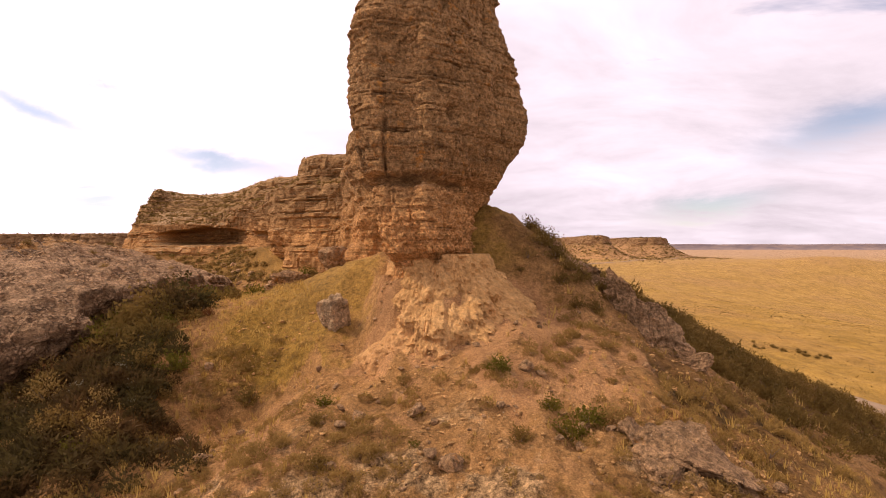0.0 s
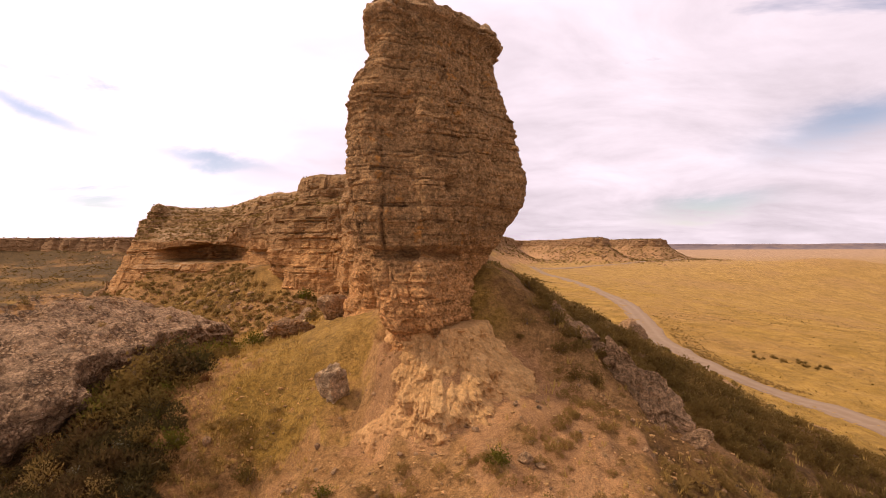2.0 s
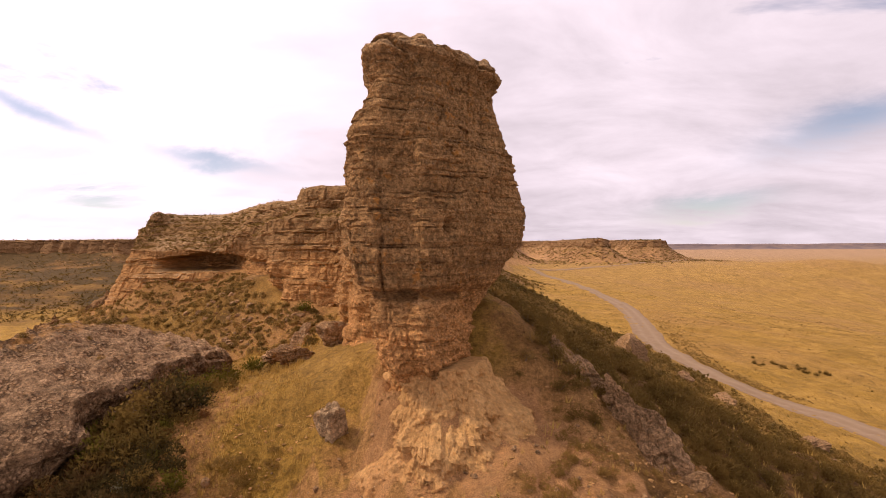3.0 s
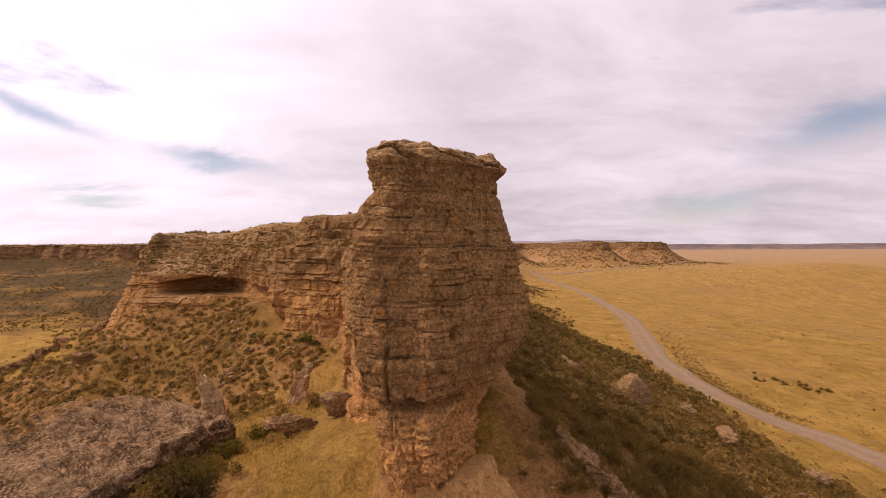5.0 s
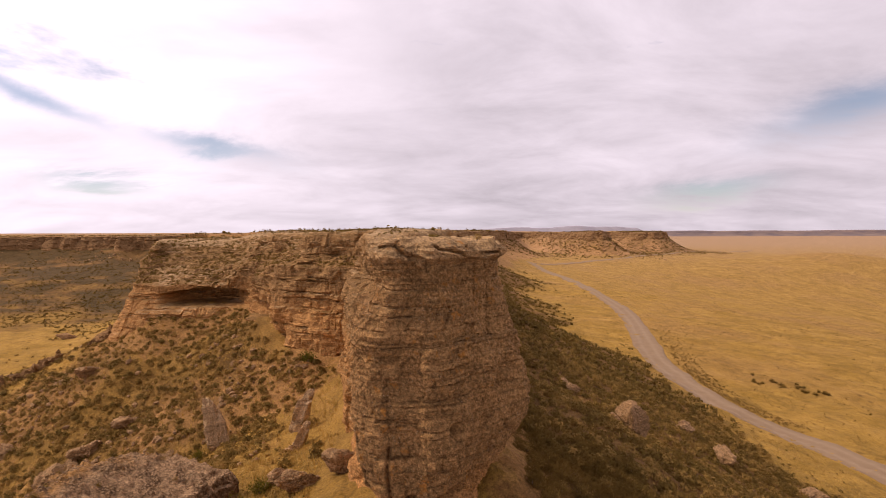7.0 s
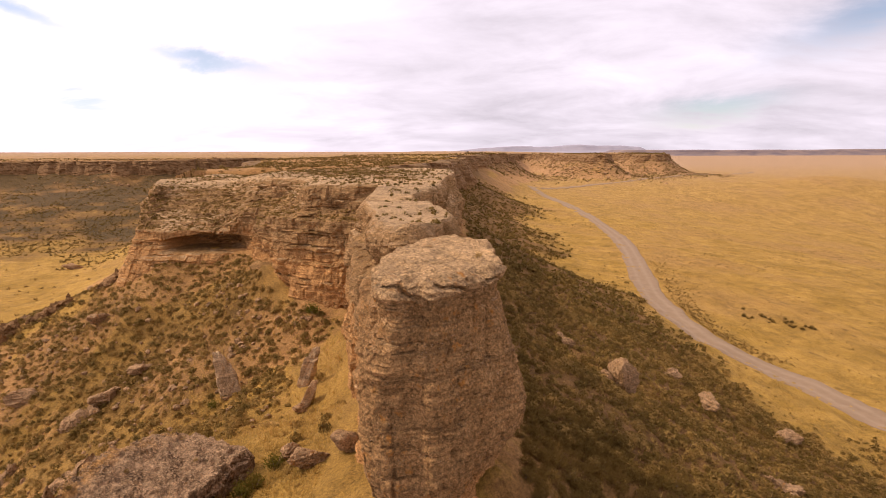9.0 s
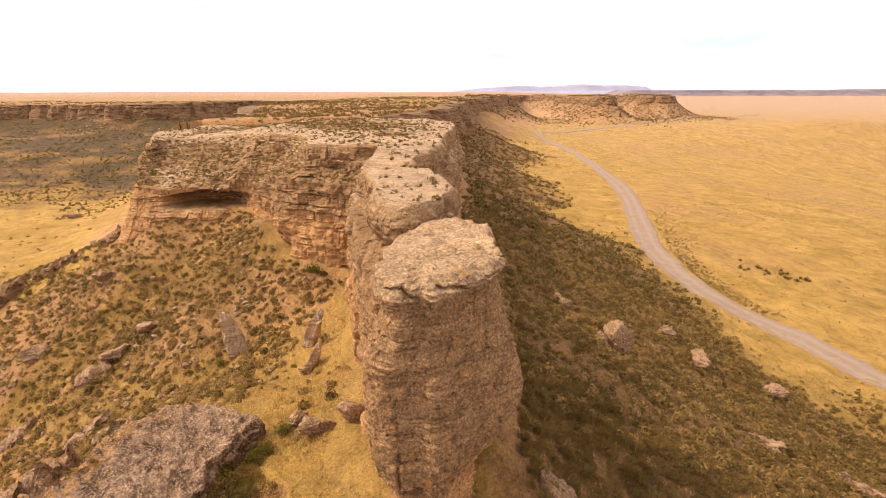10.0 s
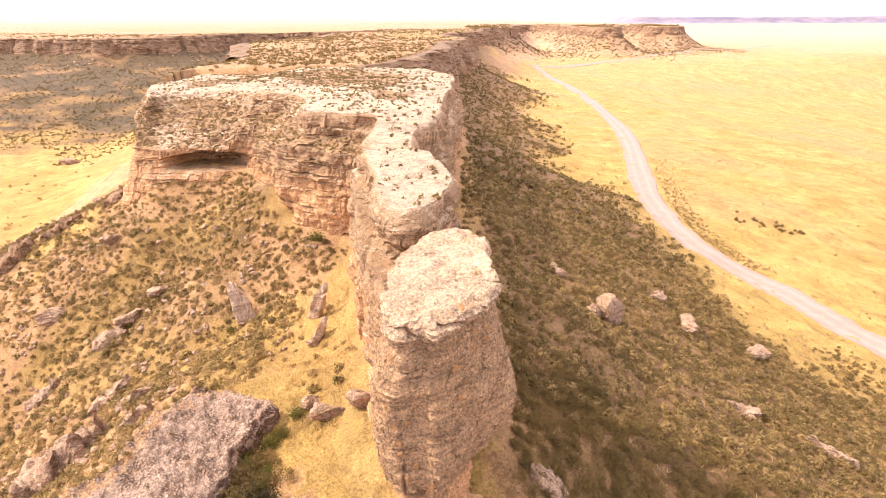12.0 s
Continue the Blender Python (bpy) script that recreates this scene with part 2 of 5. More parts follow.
def rock_material(name, low, high, top, z0, z1, lichen=0.5, rim=False, pits=0.35, cap=None, crust=False):
    """Pebbly bedded sandstone: tan clay-rich beds below, grey-brown above, pale weathered tops."""
    k = Mat(name, 0.95)
    k.tone = (1.02, 0.955, 0.84)
    big, mid, fine, grit = k.noise(0.3, 4), k.noise(1.7, 7, 0.7), k.noise(8, 6, 0.75), k.noise(34, 4, 0.8)
    beds = k.noise(1.0, 7, 0.7, (0.12, 0.12, 2.6), 0.5)
    lines = k.noise(1.0, 6, 0.7, (0.45, 0.45, 9.0), 0.35)
    zz = k.op("ADD", k.axis("z"), k.op("MULTIPLY", k.op("SUBTRACT", big, 0.5), 3.0))
    c = k.mix(k.span(zz, z0, z1), low, high)
    up = k.span(k.axis("z", True), 0.6, 0.88)
    if rim:
        edge = k.span(k.op("ADD", k.attr("rim"), k.op("MULTIPLY", k.op("SUBTRACT", mid, 0.5), 0.8)), 0.35, 0.65)
        earth = k.mix(k.span(k.noise(0.5, 6, 0.7), 0.4, 0.62), (0.2, 0.135, 0.07), (0.3, 0.215, 0.12))
        c = k.mix(up, c, k.mix(edge, earth, top))
    else:
        c = k.mix(k.op("MULTIPLY", up, k.span(zz, *(cap or (z0 + 0.6 * (z1 - z0), z1)))), c, top)
    if cap:
        c = k.mix(k.span(k.op("ADD", k.axis("z"), k.op("MULTIPLY", k.op("SUBTRACT", mid, 0.5), 1.6)), cap[1] - 0.4, cap[1] + 0.2, 0.0, 0.75), c, top)
    grey = lambda v: (v, v * 0.97, v * 0.92)
    c = k.mix(1.0, c, k.ramp(beds, [(0.3, grey(0.74)), (0.5, grey(1.0)), (0.7, grey(1.2))]), "MULTIPLY")
    c = k.mix(1.0, c, k.ramp(lines, [(0.33, grey(0.66)), (0.47, grey(1.0)), (0.66, grey(1.15))]), "MULTIPLY")
    c = k.mix(1.0, c, k.ramp(mid, [(0.32, grey(0.78)), (0.5, grey(1.0)), (0.68, grey(1.2))]), "MULTIPLY")
    c = k.mix(1.0, c, k.ramp(fine, [(0.36, grey(0.5)), (0.48, grey(1.0)), (0.62, grey(1.36))]), "MULTIPLY")
    c = k.mix(1.0, c, k.ramp(grit, [(0.36, grey(0.62)), (0.5, grey(1.0)), (0.66, grey(1.3))]), "MULTIPLY")
    # pits get their shade multiplied into the colour, besides the bump
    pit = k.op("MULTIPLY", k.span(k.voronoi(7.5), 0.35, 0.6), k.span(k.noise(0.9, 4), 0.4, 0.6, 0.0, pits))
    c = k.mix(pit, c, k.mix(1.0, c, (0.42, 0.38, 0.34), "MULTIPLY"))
    pebd = k.voronoi(11.0)
    peb = k.op("MULTIPLY", k.span(pebd, 0.12, 0.2, 1.0, 0.0), k.span(k.noise(1.1), 0.47, 0.6, 0.0, 0.7))
    c = k.mix(peb, c, (0.5, 0.42, 0.33))
    lic = k.op("MULTIPLY", k.span(k.noise(2.6, 6, 0.7), 0.56, 0.66), k.span(k.noise(0.45, 2), 0.5, 0.58, 0.0, lichen))
    c = k.mix(lic, c, (0.42, 0.19, 0.045))
    if crust:
        c = k.mix(k.op("MULTIPLY", k.attr("crust"), k.span(k.op("ADD", mid, k.op("MULTIPLY", fine, 0.5)), 0.68, 0.84, 0.0, 0.6)), c, (0.44, 0.23, 0.06))
    chip = k.voronoi(19.0, "F1", "Color")
    c = k.mix(1.0, c, k.ramp(chip, [(0.25, grey(0.84)), (0.5, grey(1.0)), (0.8, grey(1.16))]), "MULTIPLY")
    h = k.op("ADD", k.op("ADD", k.op("MULTIPLY", fine, 1.0), k.op("MULTIPLY", grit, 0.3)), k.op("ADD", k.op("MULTIPLY", k.op("SUBTRACT", mid, pit), 0.9), k.op("ADD", k.op("MULTIPLY", peb, 0.35), k.op("MULTIPLY", lines, 1.0))))
    return k.finish(c, h, 1.0, 0.1)


def clay_material():
    """Soft pale clay, fluted by rain, with pebbles washed out of it."""
    k = Mat("bank_clay")
    k.tone = (0.98, 0.88, 0.76)
    big, mid, fine, grit = k.noise(0.5, 4), k.noise(2.2, 7, 0.65), k.noise(11, 6, 0.7), k.noise(40, 4, 0.8)
    flute = k.noise(1.0, 6, 0.65, (6.5, 6.5, 0.7), 0.4)
    c = k.mix(k.span(mid, 0.35, 0.68), (0.5, 0.33, 0.15), (0.64, 0.45, 0.225))
    c = k.mix(k.span(big, 0.5, 0.7, 0, 0.5), c, (0.48, 0.29, 0.15))
    grey = lambda v: (v, v * 0.97, v * 0.93)
    c = k.mix(1.0, c, k.ramp(flute, [(0.34, grey(0.78)), (0.5, grey(1.0)), (0.66, grey(1.12))]), "MULTIPLY")
    c = k.mix(1.0, c, k.ramp(fine, [(0.34, grey(0.72)), (0.5, grey(1.0)), (0.66, grey(1.2))]), "MULTIPLY")
    c = k.mix(1.0, c, k.ramp(grit, [(0.36, grey(0.8)), (0.5, grey(1.0)), (0.66, grey(1.15))]), "MULTIPLY")
    peb = k.op("MULTIPLY", k.span(k.voronoi(8.0), 0.1, 0.17, 1.0, 0.0), k.span(k.noise(1.0), 0.5, 0.6, 0.0, 0.8))
    c = k.mix(peb, c, (0.55, 0.45, 0.34))
    return k.finish(c, k.op("ADD", k.op("MULTIPLY", flute, 1.6), k.op("ADD", k.op("MULTIPLY", fine, 0.6), k.op("MULTIPLY", peb, 0.4))), 1.0, 0.08)


def ground_material():
    k = Mat("dry_ground")
    k.tone = (1.02, 0.94, 0.72)        # iron-stained
    grass, clay, dark, rub = k.attr("grass"), k.attr("clay"), k.attr("dark"), k.attr("rubble")
    n0, n1, n2, n3, n4 = k.noise(0.02, 6, 0.6), k.noise(0.11, 7, 0.65), k.noise(0.9, 7, 0.72), k.noise(6, 6, 0.78), k.noise(27, 4, 0.8)
    shift = lambda a, n, w: k.op("ADD", a, k.op("MULTIPLY", k.op("SUBTRACT", n, 0.5), w))
    soil = k.mix(k.span(n2, 0.35, 0.68), (0.3, 0.182, 0.09), (0.45, 0.295, 0.165))
    gr = k.mix(k.span(n1, 0.38, 0.62), (0.28, 0.192, 0.05), (0.39, 0.272, 0.09))
    gr = k.mix(k.span(n0, 0.48, 0.62, 0, 0.75), gr, (0.32, 0.215, 0.095))
    gr = k.mix(k.span(n2, 0.5, 0.7, 0, 0.45), gr, (0.19, 0.118, 0.026))
    c = k.mix(k.span(shift(grass, n2, 1.3), 0.35, 0.6), soil, gr)
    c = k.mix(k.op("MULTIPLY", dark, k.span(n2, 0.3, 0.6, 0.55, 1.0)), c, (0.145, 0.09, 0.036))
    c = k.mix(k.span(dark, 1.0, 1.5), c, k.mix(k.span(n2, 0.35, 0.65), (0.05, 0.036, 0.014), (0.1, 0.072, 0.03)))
    cl = k.mix(k.span(k.noise(1.3, 7, 0.7), 0.35, 0.68), (0.38, 0.225, 0.13), (0.5, 0.318, 0.195))
    c = k.mix(k.span(shift(clay, n2, 1.3), 0.4, 0.68), c, cl)
    ru = k.mix(k.span(n3, 0.38, 0.62), (0.19, 0.13, 0.08), (0.5, 0.38, 0.27))
    c = k.mix(k.span(shift(rub, n2, 1.4), 0.45, 0.62), c, ru)
    grey = lambda v: (v, v * 0.96, v * 0.9)
    # distance haze painted into the colour: ground pales from y 250 to 1300
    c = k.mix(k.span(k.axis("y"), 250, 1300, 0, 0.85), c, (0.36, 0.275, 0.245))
    c = k.mix(k.span(clay, 0.3, 0.8, 1.0, 0.45), c, k.mix(1.0, c, k.ramp(n3, [(0.32, grey(0.42)), (0.48, grey(0.98)), (0.68, grey(1.5))]), "MULTIPLY"))
    c = k.mix(1.0, c, k.ramp(n4, [(0.34, grey(0.55)), (0.5, grey(1.0)), (0.66, grey(1.4))]), "MULTIPLY")
    c = k.mix(1.0, c, k.ramp(k.noise(0.3, 6, 0.75), [(0.33, grey(0.7)), (0.5, grey(1.0)), (0.68, grey(1.16))]), "MULTIPLY")
    pv = k.voronoi(4.5)
    c = k.mix(k.op("MULTIPLY", k.span(pv, 0.07, 0.12, 1, 0), k.op("MULTIPLY", k.span(k.noise(0.6), 0.47, 0.57, 0.0, 0.85), k.span(grass, 0.5, 0.9, 1.0, 0.0))), c, (0.46, 0.35, 0.25))
    sp = k.voronoi(0.32)
    c = k.mix(k.op("MULTIPLY", k.span(sp, 0.1, 0.2, 1, 0), k.op("MULTIPLY", k.span(n1, 0.45, 0.6, 0.1, 0.75), k.span(grass, 0.4, 0.8))), c, (0.13, 0.075, 0.025))
    h = k.op("ADD", k.op("MULTIPLY", n3, 1.0), k.op("ADD", k.op("MULTIPLY", n4, 0.3), k.op("MULTIPLY", n2, 0.8)))
    return k.finish(c, h, 1.0, 0.14)


def leaf_material(name, a, b, dry):
    """Foliage, varied from clump to clump."""
    k = Mat(name, 0.8)
    k.tone = (1.03, 0.94, 0.68)
    rnd = k.geo.outputs["Random Per Island"]
    oi = k.N("ShaderNodeObjectInfo").outputs["Random"]
    c = k.mix(k.span(rnd, 0, 1), a, b)
    c = k.mix(k.span(k.noise(0.35, 3), 0.45, 0.68, 0, 0.75), c, dry)
    c = k.mix(k.op("MULTIPLY", oi, 0.5), c, dry)
    thin, both = k.N("ShaderNodeBsdfTranslucent"), k.N("ShaderNodeMixShader")
    both.inputs[0].default_value = 0.4
    k.L(c, thin.inputs["Color"]), k.L(k.b.outputs[0], both.inputs[1]), k.L(thin.outputs[0], both.inputs[2])
    k.L(both.outputs[0], k.nt.nodes["Material Output"].inputs["Surface"])
    return k.finish(c)


def stem_material():
    k = Mat("dry_stem")
    return k.finish(k.mix(k.noise(9), (0.16, 0.11, 0.07), (0.28, 0.21, 0.14)))


def road_material():
    k = Mat("dirt_road")
    tr = k.attr("track")
    n = k.noise(0.8, 6, 0.65)
    c = k.mix(k.span(n, 0.3, 0.7), (0.23, 0.148, 0.084), (0.285, 0.188, 0.11))
    c = k.mix(k.op("MULTIPLY", tr, k.span(n, 0.2, 0.6, 0.3, 0.8)), c, (0.31, 0.215, 0.132))
    c = k.mix(k.span(k.noise(12, 4, 0.7), 0.55, 0.75, 0, 0.4), c, (0.25, 0.18, 0.12))
    return k.finish(c, k.noise(9, 5), 0.5, 0.05)


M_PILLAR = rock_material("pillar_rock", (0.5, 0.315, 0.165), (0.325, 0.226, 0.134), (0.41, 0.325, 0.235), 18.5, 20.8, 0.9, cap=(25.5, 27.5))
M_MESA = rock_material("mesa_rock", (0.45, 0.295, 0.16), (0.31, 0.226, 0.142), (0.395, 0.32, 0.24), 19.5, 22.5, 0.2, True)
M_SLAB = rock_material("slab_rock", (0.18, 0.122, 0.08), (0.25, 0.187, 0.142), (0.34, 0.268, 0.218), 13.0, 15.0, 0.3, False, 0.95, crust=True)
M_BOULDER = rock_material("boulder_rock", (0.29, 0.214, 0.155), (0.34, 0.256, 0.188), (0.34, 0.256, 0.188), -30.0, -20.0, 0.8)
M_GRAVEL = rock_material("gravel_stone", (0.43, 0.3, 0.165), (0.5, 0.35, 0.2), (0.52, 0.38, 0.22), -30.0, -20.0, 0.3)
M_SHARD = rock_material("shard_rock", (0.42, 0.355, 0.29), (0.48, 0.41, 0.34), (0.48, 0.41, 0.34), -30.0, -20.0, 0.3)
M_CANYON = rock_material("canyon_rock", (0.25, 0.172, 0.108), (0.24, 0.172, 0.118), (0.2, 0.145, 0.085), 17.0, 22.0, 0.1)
M_CLAY = clay_material()
M_GROUND, M_STEM, M_ROAD = ground_material(), stem_material(), road_material()
M_SAGE = leaf_material("sage_leaf", (0.092, 0.063, 0.018), (0.19, 0.132, 0.04), (0.24, 0.145, 0.042))
M_GREEN = leaf_material("green_leaf", (0.075, 0.078, 0.01), (0.15, 0.138, 0.018), (0.17, 0.12, 0.022))
M_STRAW = leaf_material("straw", (0.5, 0.34, 0.1), (0.66, 0.46, 0.165), (0.4, 0.255, 0.07))
M_THICKET = leaf_material("thicket_leaf", (0.028, 0.028, 0.009), (0.082, 0.07, 0.02), (0.13, 0.064, 0.026))
M_RUST = leaf_material("rust_leaf", (0.12, 0.045, 0.016), (0.2, 0.082, 0.028), (0.2, 0.11, 0.04))
M_SILVER = leaf_material("silver_leaf", (0.3, 0.29, 0.22), (0.42, 0.4, 0.32), (0.25, 0.2, 0.12))
M_BRUSH = leaf_material("dry_brush", (0.2, 0.13, 0.046), (0.34, 0.22, 0.08), (0.37, 0.235, 0.08))

# ---- plan of the escarpment ----
# rim of the near mesa from its back over the knob to the prow: rim x, y; shift of the ledge below it; shift of its foot
MESA = np.concatenate([[
    (-19, 118, 0, 0), (-4, 110, 1, 0), (2.0, 98, 1, 0), (1.6, 88, 1, 0), (1.5, 79.8, 1, 0), (0.4, 71.5, 1, 0), (0, 62.6, 1.2, 0), (-0.8, 54, 1.5, 0), (-2.2, 51, 1.5, 0),
    (-2.5, 46.5, 1.5, 0), (-0.8, 42.3, 0.8, 0), (0.5, 38, 0.5, 0), (0.75, 34.5, 0.3, 0), (0.3, 31.5, 0.4, -0.1), (-0.7, 28.8, 0.3, -0.4), (-1.9, 27.6, 0, -0.6), (-2.9, 27.9, -0.3, -0.6), (-3.9, 29.8, -0.6, -0.4),
    (-4.7, 33, -0.9, 0)], [(-5.4, 37, -1.2, 0), (-6.6, 41.5, -1.4, 0), (-7.0, 48, -1.4, 0), (-7.6, 56.6, -1.8, -1.6), (-11.8, 59.2, -1.2, -2.4), (-16.4, 61.2, -2.4, -0.8), (-17.2, 68.5, -6, -2),
    (-19.5, 75.5, -5.6, -4.0), (-25.2, 79, -3.0, -4.6), (-31, 85.5, -1.2, -11), (-36.5, 90, 0.4, -15.6), (-42.5, 87.3, 1.2, -12.8), (-45, 84, 0.6, -7), (-49, 91, -1, 0),
    (-51, 101, -2, 0), (-47, 118, -1, 0), (-33, 124, 0, 0)]])
FOOT = MESA[:, :2] + MESA[:, 2:] * 1.0
FAR_RIGHT = [(-19, 118), (-12, 128), (-3, 147), (3, 190), (10, 255), (14, 330), (25, 430), (50, 500), (64, 512), (78, 640), (100, 720), (128, 720), (148, 548), (168, 548), (182, 720),
             (206, 730), (228, 612), (258, 618), (272, 700), (296, 780), (260, 1000), (150, 1700), (-400, 3000), (-2500, 5200), (-5200, 5200)]
FAR_LEFT = [(-5200, 300), (-2000, 380), (-900, 300), (-430, 325), (-262, 335), (-170, 350), (-152, 400), (-122, 442), (-76, 430), (-42, 392), (-60, 330), (-78, 240), (-62, 160)]
PILLAR_FOOT = [(1.6, 26), (1.9, 18.5), (0.5, 16.2), (-1.6, 16.2), (-2.6, 19), (-4.6, 23), (-5.0, 28)]


def ragged(points, n, closed_far, seed):
    """A rim line with bays and spurs, coarser far away."""
    c = spline(points, n, False)
    r = np.hypot(c[:, 0], c[:, 1])
    amp = np.clip((r - 90) * 0.04, 0.4, 9) * (r < closed_far)
    return c + np.stack([amp * fbm(c[:, 0] / 38, c[:, 1] / 38, 0, 3, seed), amp * fbm(c[:, 0] / 38, c[:, 1] / 38, 0, 3, seed + 9)], 1)


RIM_RIGHT = ragged(FAR_RIGHT[:19], 96, 1200, 401)
RIM_LEFT = ragged(FAR_LEFT[2:], 60, 1200, 421)
PLATEAU = np.concatenate([np.array(FAR_RIGHT[19:], float)[::-1], RIM_RIGHT[::-1], FOOT[2:14], np.array(PILLAR_FOOT), FOOT[18:34], RIM_LEFT[::-1], np.array(FAR_LEFT[:2], float)[::-1]])
ROAD = [(150, 0), (84, 38), (64, 58), (57.6, 68.8), (54.8, 76), (50.8, 83), (46.6, 90.5), (45.4, 99.5), (46.2, 107), (47.6, 118), (52, 138), (64.2, 191), (70, 250), (72.5, 320), (67.5, 385), (67, 408), (72, 421), (90, 430), (166, 486), (246, 568), (338, 650), (520, 900)]


def plain_z(x, y):
    return -3.9 + 4.9 * sst(72, 150, y) - 0.15 * softplus(x - 75, 12) * (1 - sst(280, 480, y)) + 4.0 * sst(330, 560, y) - 9 * sst(260, 520, x) + 0.5 * fbm(x / 70, y / 70, 0, 3, 40)


def ground_parts(x, y):
    """Height of the ground sheet and the distance from the rock's foot."""
    d, ins = seg_dist(x, y, PLATEAU)
    far = sst(118, 150, y) + sst(60, 90, -x) * (1 - sst(118, 150, y))
    edge = -3.0 * far
    sd = np.where(ins, d, -d) + edge
    out = np.maximum(-sd, 0)
    zp = plain_z(x, y)
    foot = 19.6 + 5.0 * sst(280, 420, y)
    run = 0.52 + 0.3 * sst(400, 480, y)
    right = zp + run * softplus((foot - zp) / run - out, 6) - 2.3 * (1 - sst(15, 27, y)) * sst(2, 7, x)
    zb = np.interp(y, [10, 16, 25, 45, 57, 64, 76, 90, 130, 210], [16.6, 17, 16.2, 14, 14.6, 17.3, 18.5, 16, 15, 20.5]) - 3 * sst(-38, -46, x) * (1 - sst(100, 140, y))
    zc = -5.2 + 16 * sst(185, 345, y) + 0.5 * fbm(x / 40, y / 40, 0, 3, 44)
    left = zc + 0.47 * softplus((zb - zc) / 0.47 - out, 4)
    left = left + 3.4 * np.exp(-((x + 19) ** 2 + (y - 24) ** 2) / 190) - 3.0 * np.exp(-((x + 5.6) ** 2 / 6 + (y - 14.8) ** 2 / 10))
    z = left + (right - left) * sst(-4.5, 2.5, x)
    fl = sst(1.5, -1.5, x)
    front = 15.5 - 0.45 * fl + (0.34 - 0.04 * fl) * (y - 15.5) - 0.012 * np.maximum(0, 6 - y) ** 2
    z = np.where(y < 40, softmin(z, front + np.maximum(0, y - 17 - 1.3 * fl) * (1.15 - 0.15 * fl), 0.45), z)
    for bx, by, r, dz in ((-3.3, 15.3, 1.9, -0.8), (-8.2, 24, 3.6, -1.0), (-10.2, 38.8, 5, -2.2), (1.9, 14.9, 2.0, 0.4), (-45, 55, 7, 2.6), (-25.7, 38, 5, 1.0), (-16, 55, 5, 0.9), (7, 17, 2.0, 0.45), (2.7, 18.4, 1.5, -0.4)):
        z = z + dz * np.exp(-((x - bx) ** 2 + (y - by) ** 2) / r ** 2)
    # clay pedestal under the pillar
    ped = np.hypot((x + 0.1) / 2.5, (y - 20.6) / 4.7) - 1
    aa = np.arctan2(y - 20, x) + 0.10 * fbm(x * 1.2, y * 1.2, 0, 3, 70)
    flute = 0.06 * vn(aa * 6, 0 * z, 0, 71) + 0.08 * fbm(x * 0.9, y * 0.9, 0, 3, 73)
    z = np.maximum(z, 16.9 - 6.3 * np.maximum(ped + 0.05 + 0.8 * flute, 0) * (1 - 0.25 * np.clip(ped, 0, 1)))
    cliff = sst(-0.6, 1.2, sd) * sst(112, 119, np.where(x < -52, 130, y))
    rim = 28 + 1.2 * fbm(x / 120, y / 120, 0, 3, 61) - 2.0 * sst(-60, -160, x)
    z = z + (rim - z) * cliff
    near = 1 - sst(60, 200, np.hypot(x, y))
    z = z + 0.35 * fbm(x / 5, y / 5, 0, 3, 81) * (0.25 + 0.75 * sst(6, 26, np.hypot(x, y - 12))) + near * (0.075 + 0.045 * (1 - sst(16, 24, y))) * fbm(x / 0.7, y / 0.7, 0, 4, 84, 0.6) + 0.05 * (1 - sst(24, 40, np.hypot(x, y))) * fbm(x / 0.35, y / 0.35, 0, 2, 86)
    z = z + 7 * np.exp(-((x - 360) / 55) ** 2 - ((y - 480) / 40) ** 2)
    return z, sd


def ground_z(x, y):
    return ground_parts(np.atleast_1d(np.asarray(x, float)), np.atleast_1d(np.asarray(y, float)))[0]


def noses(x, y):
    """How near a place is to the rocky noses of the far rim."""
    return np.minimum(1, sum(1.3 * np.exp(-((x - a) ** 2 + (y - b) ** 2) / r ** 2) for a, b, r in ((158, 545, 40), (245, 608, 42), (52, 520, 36))))


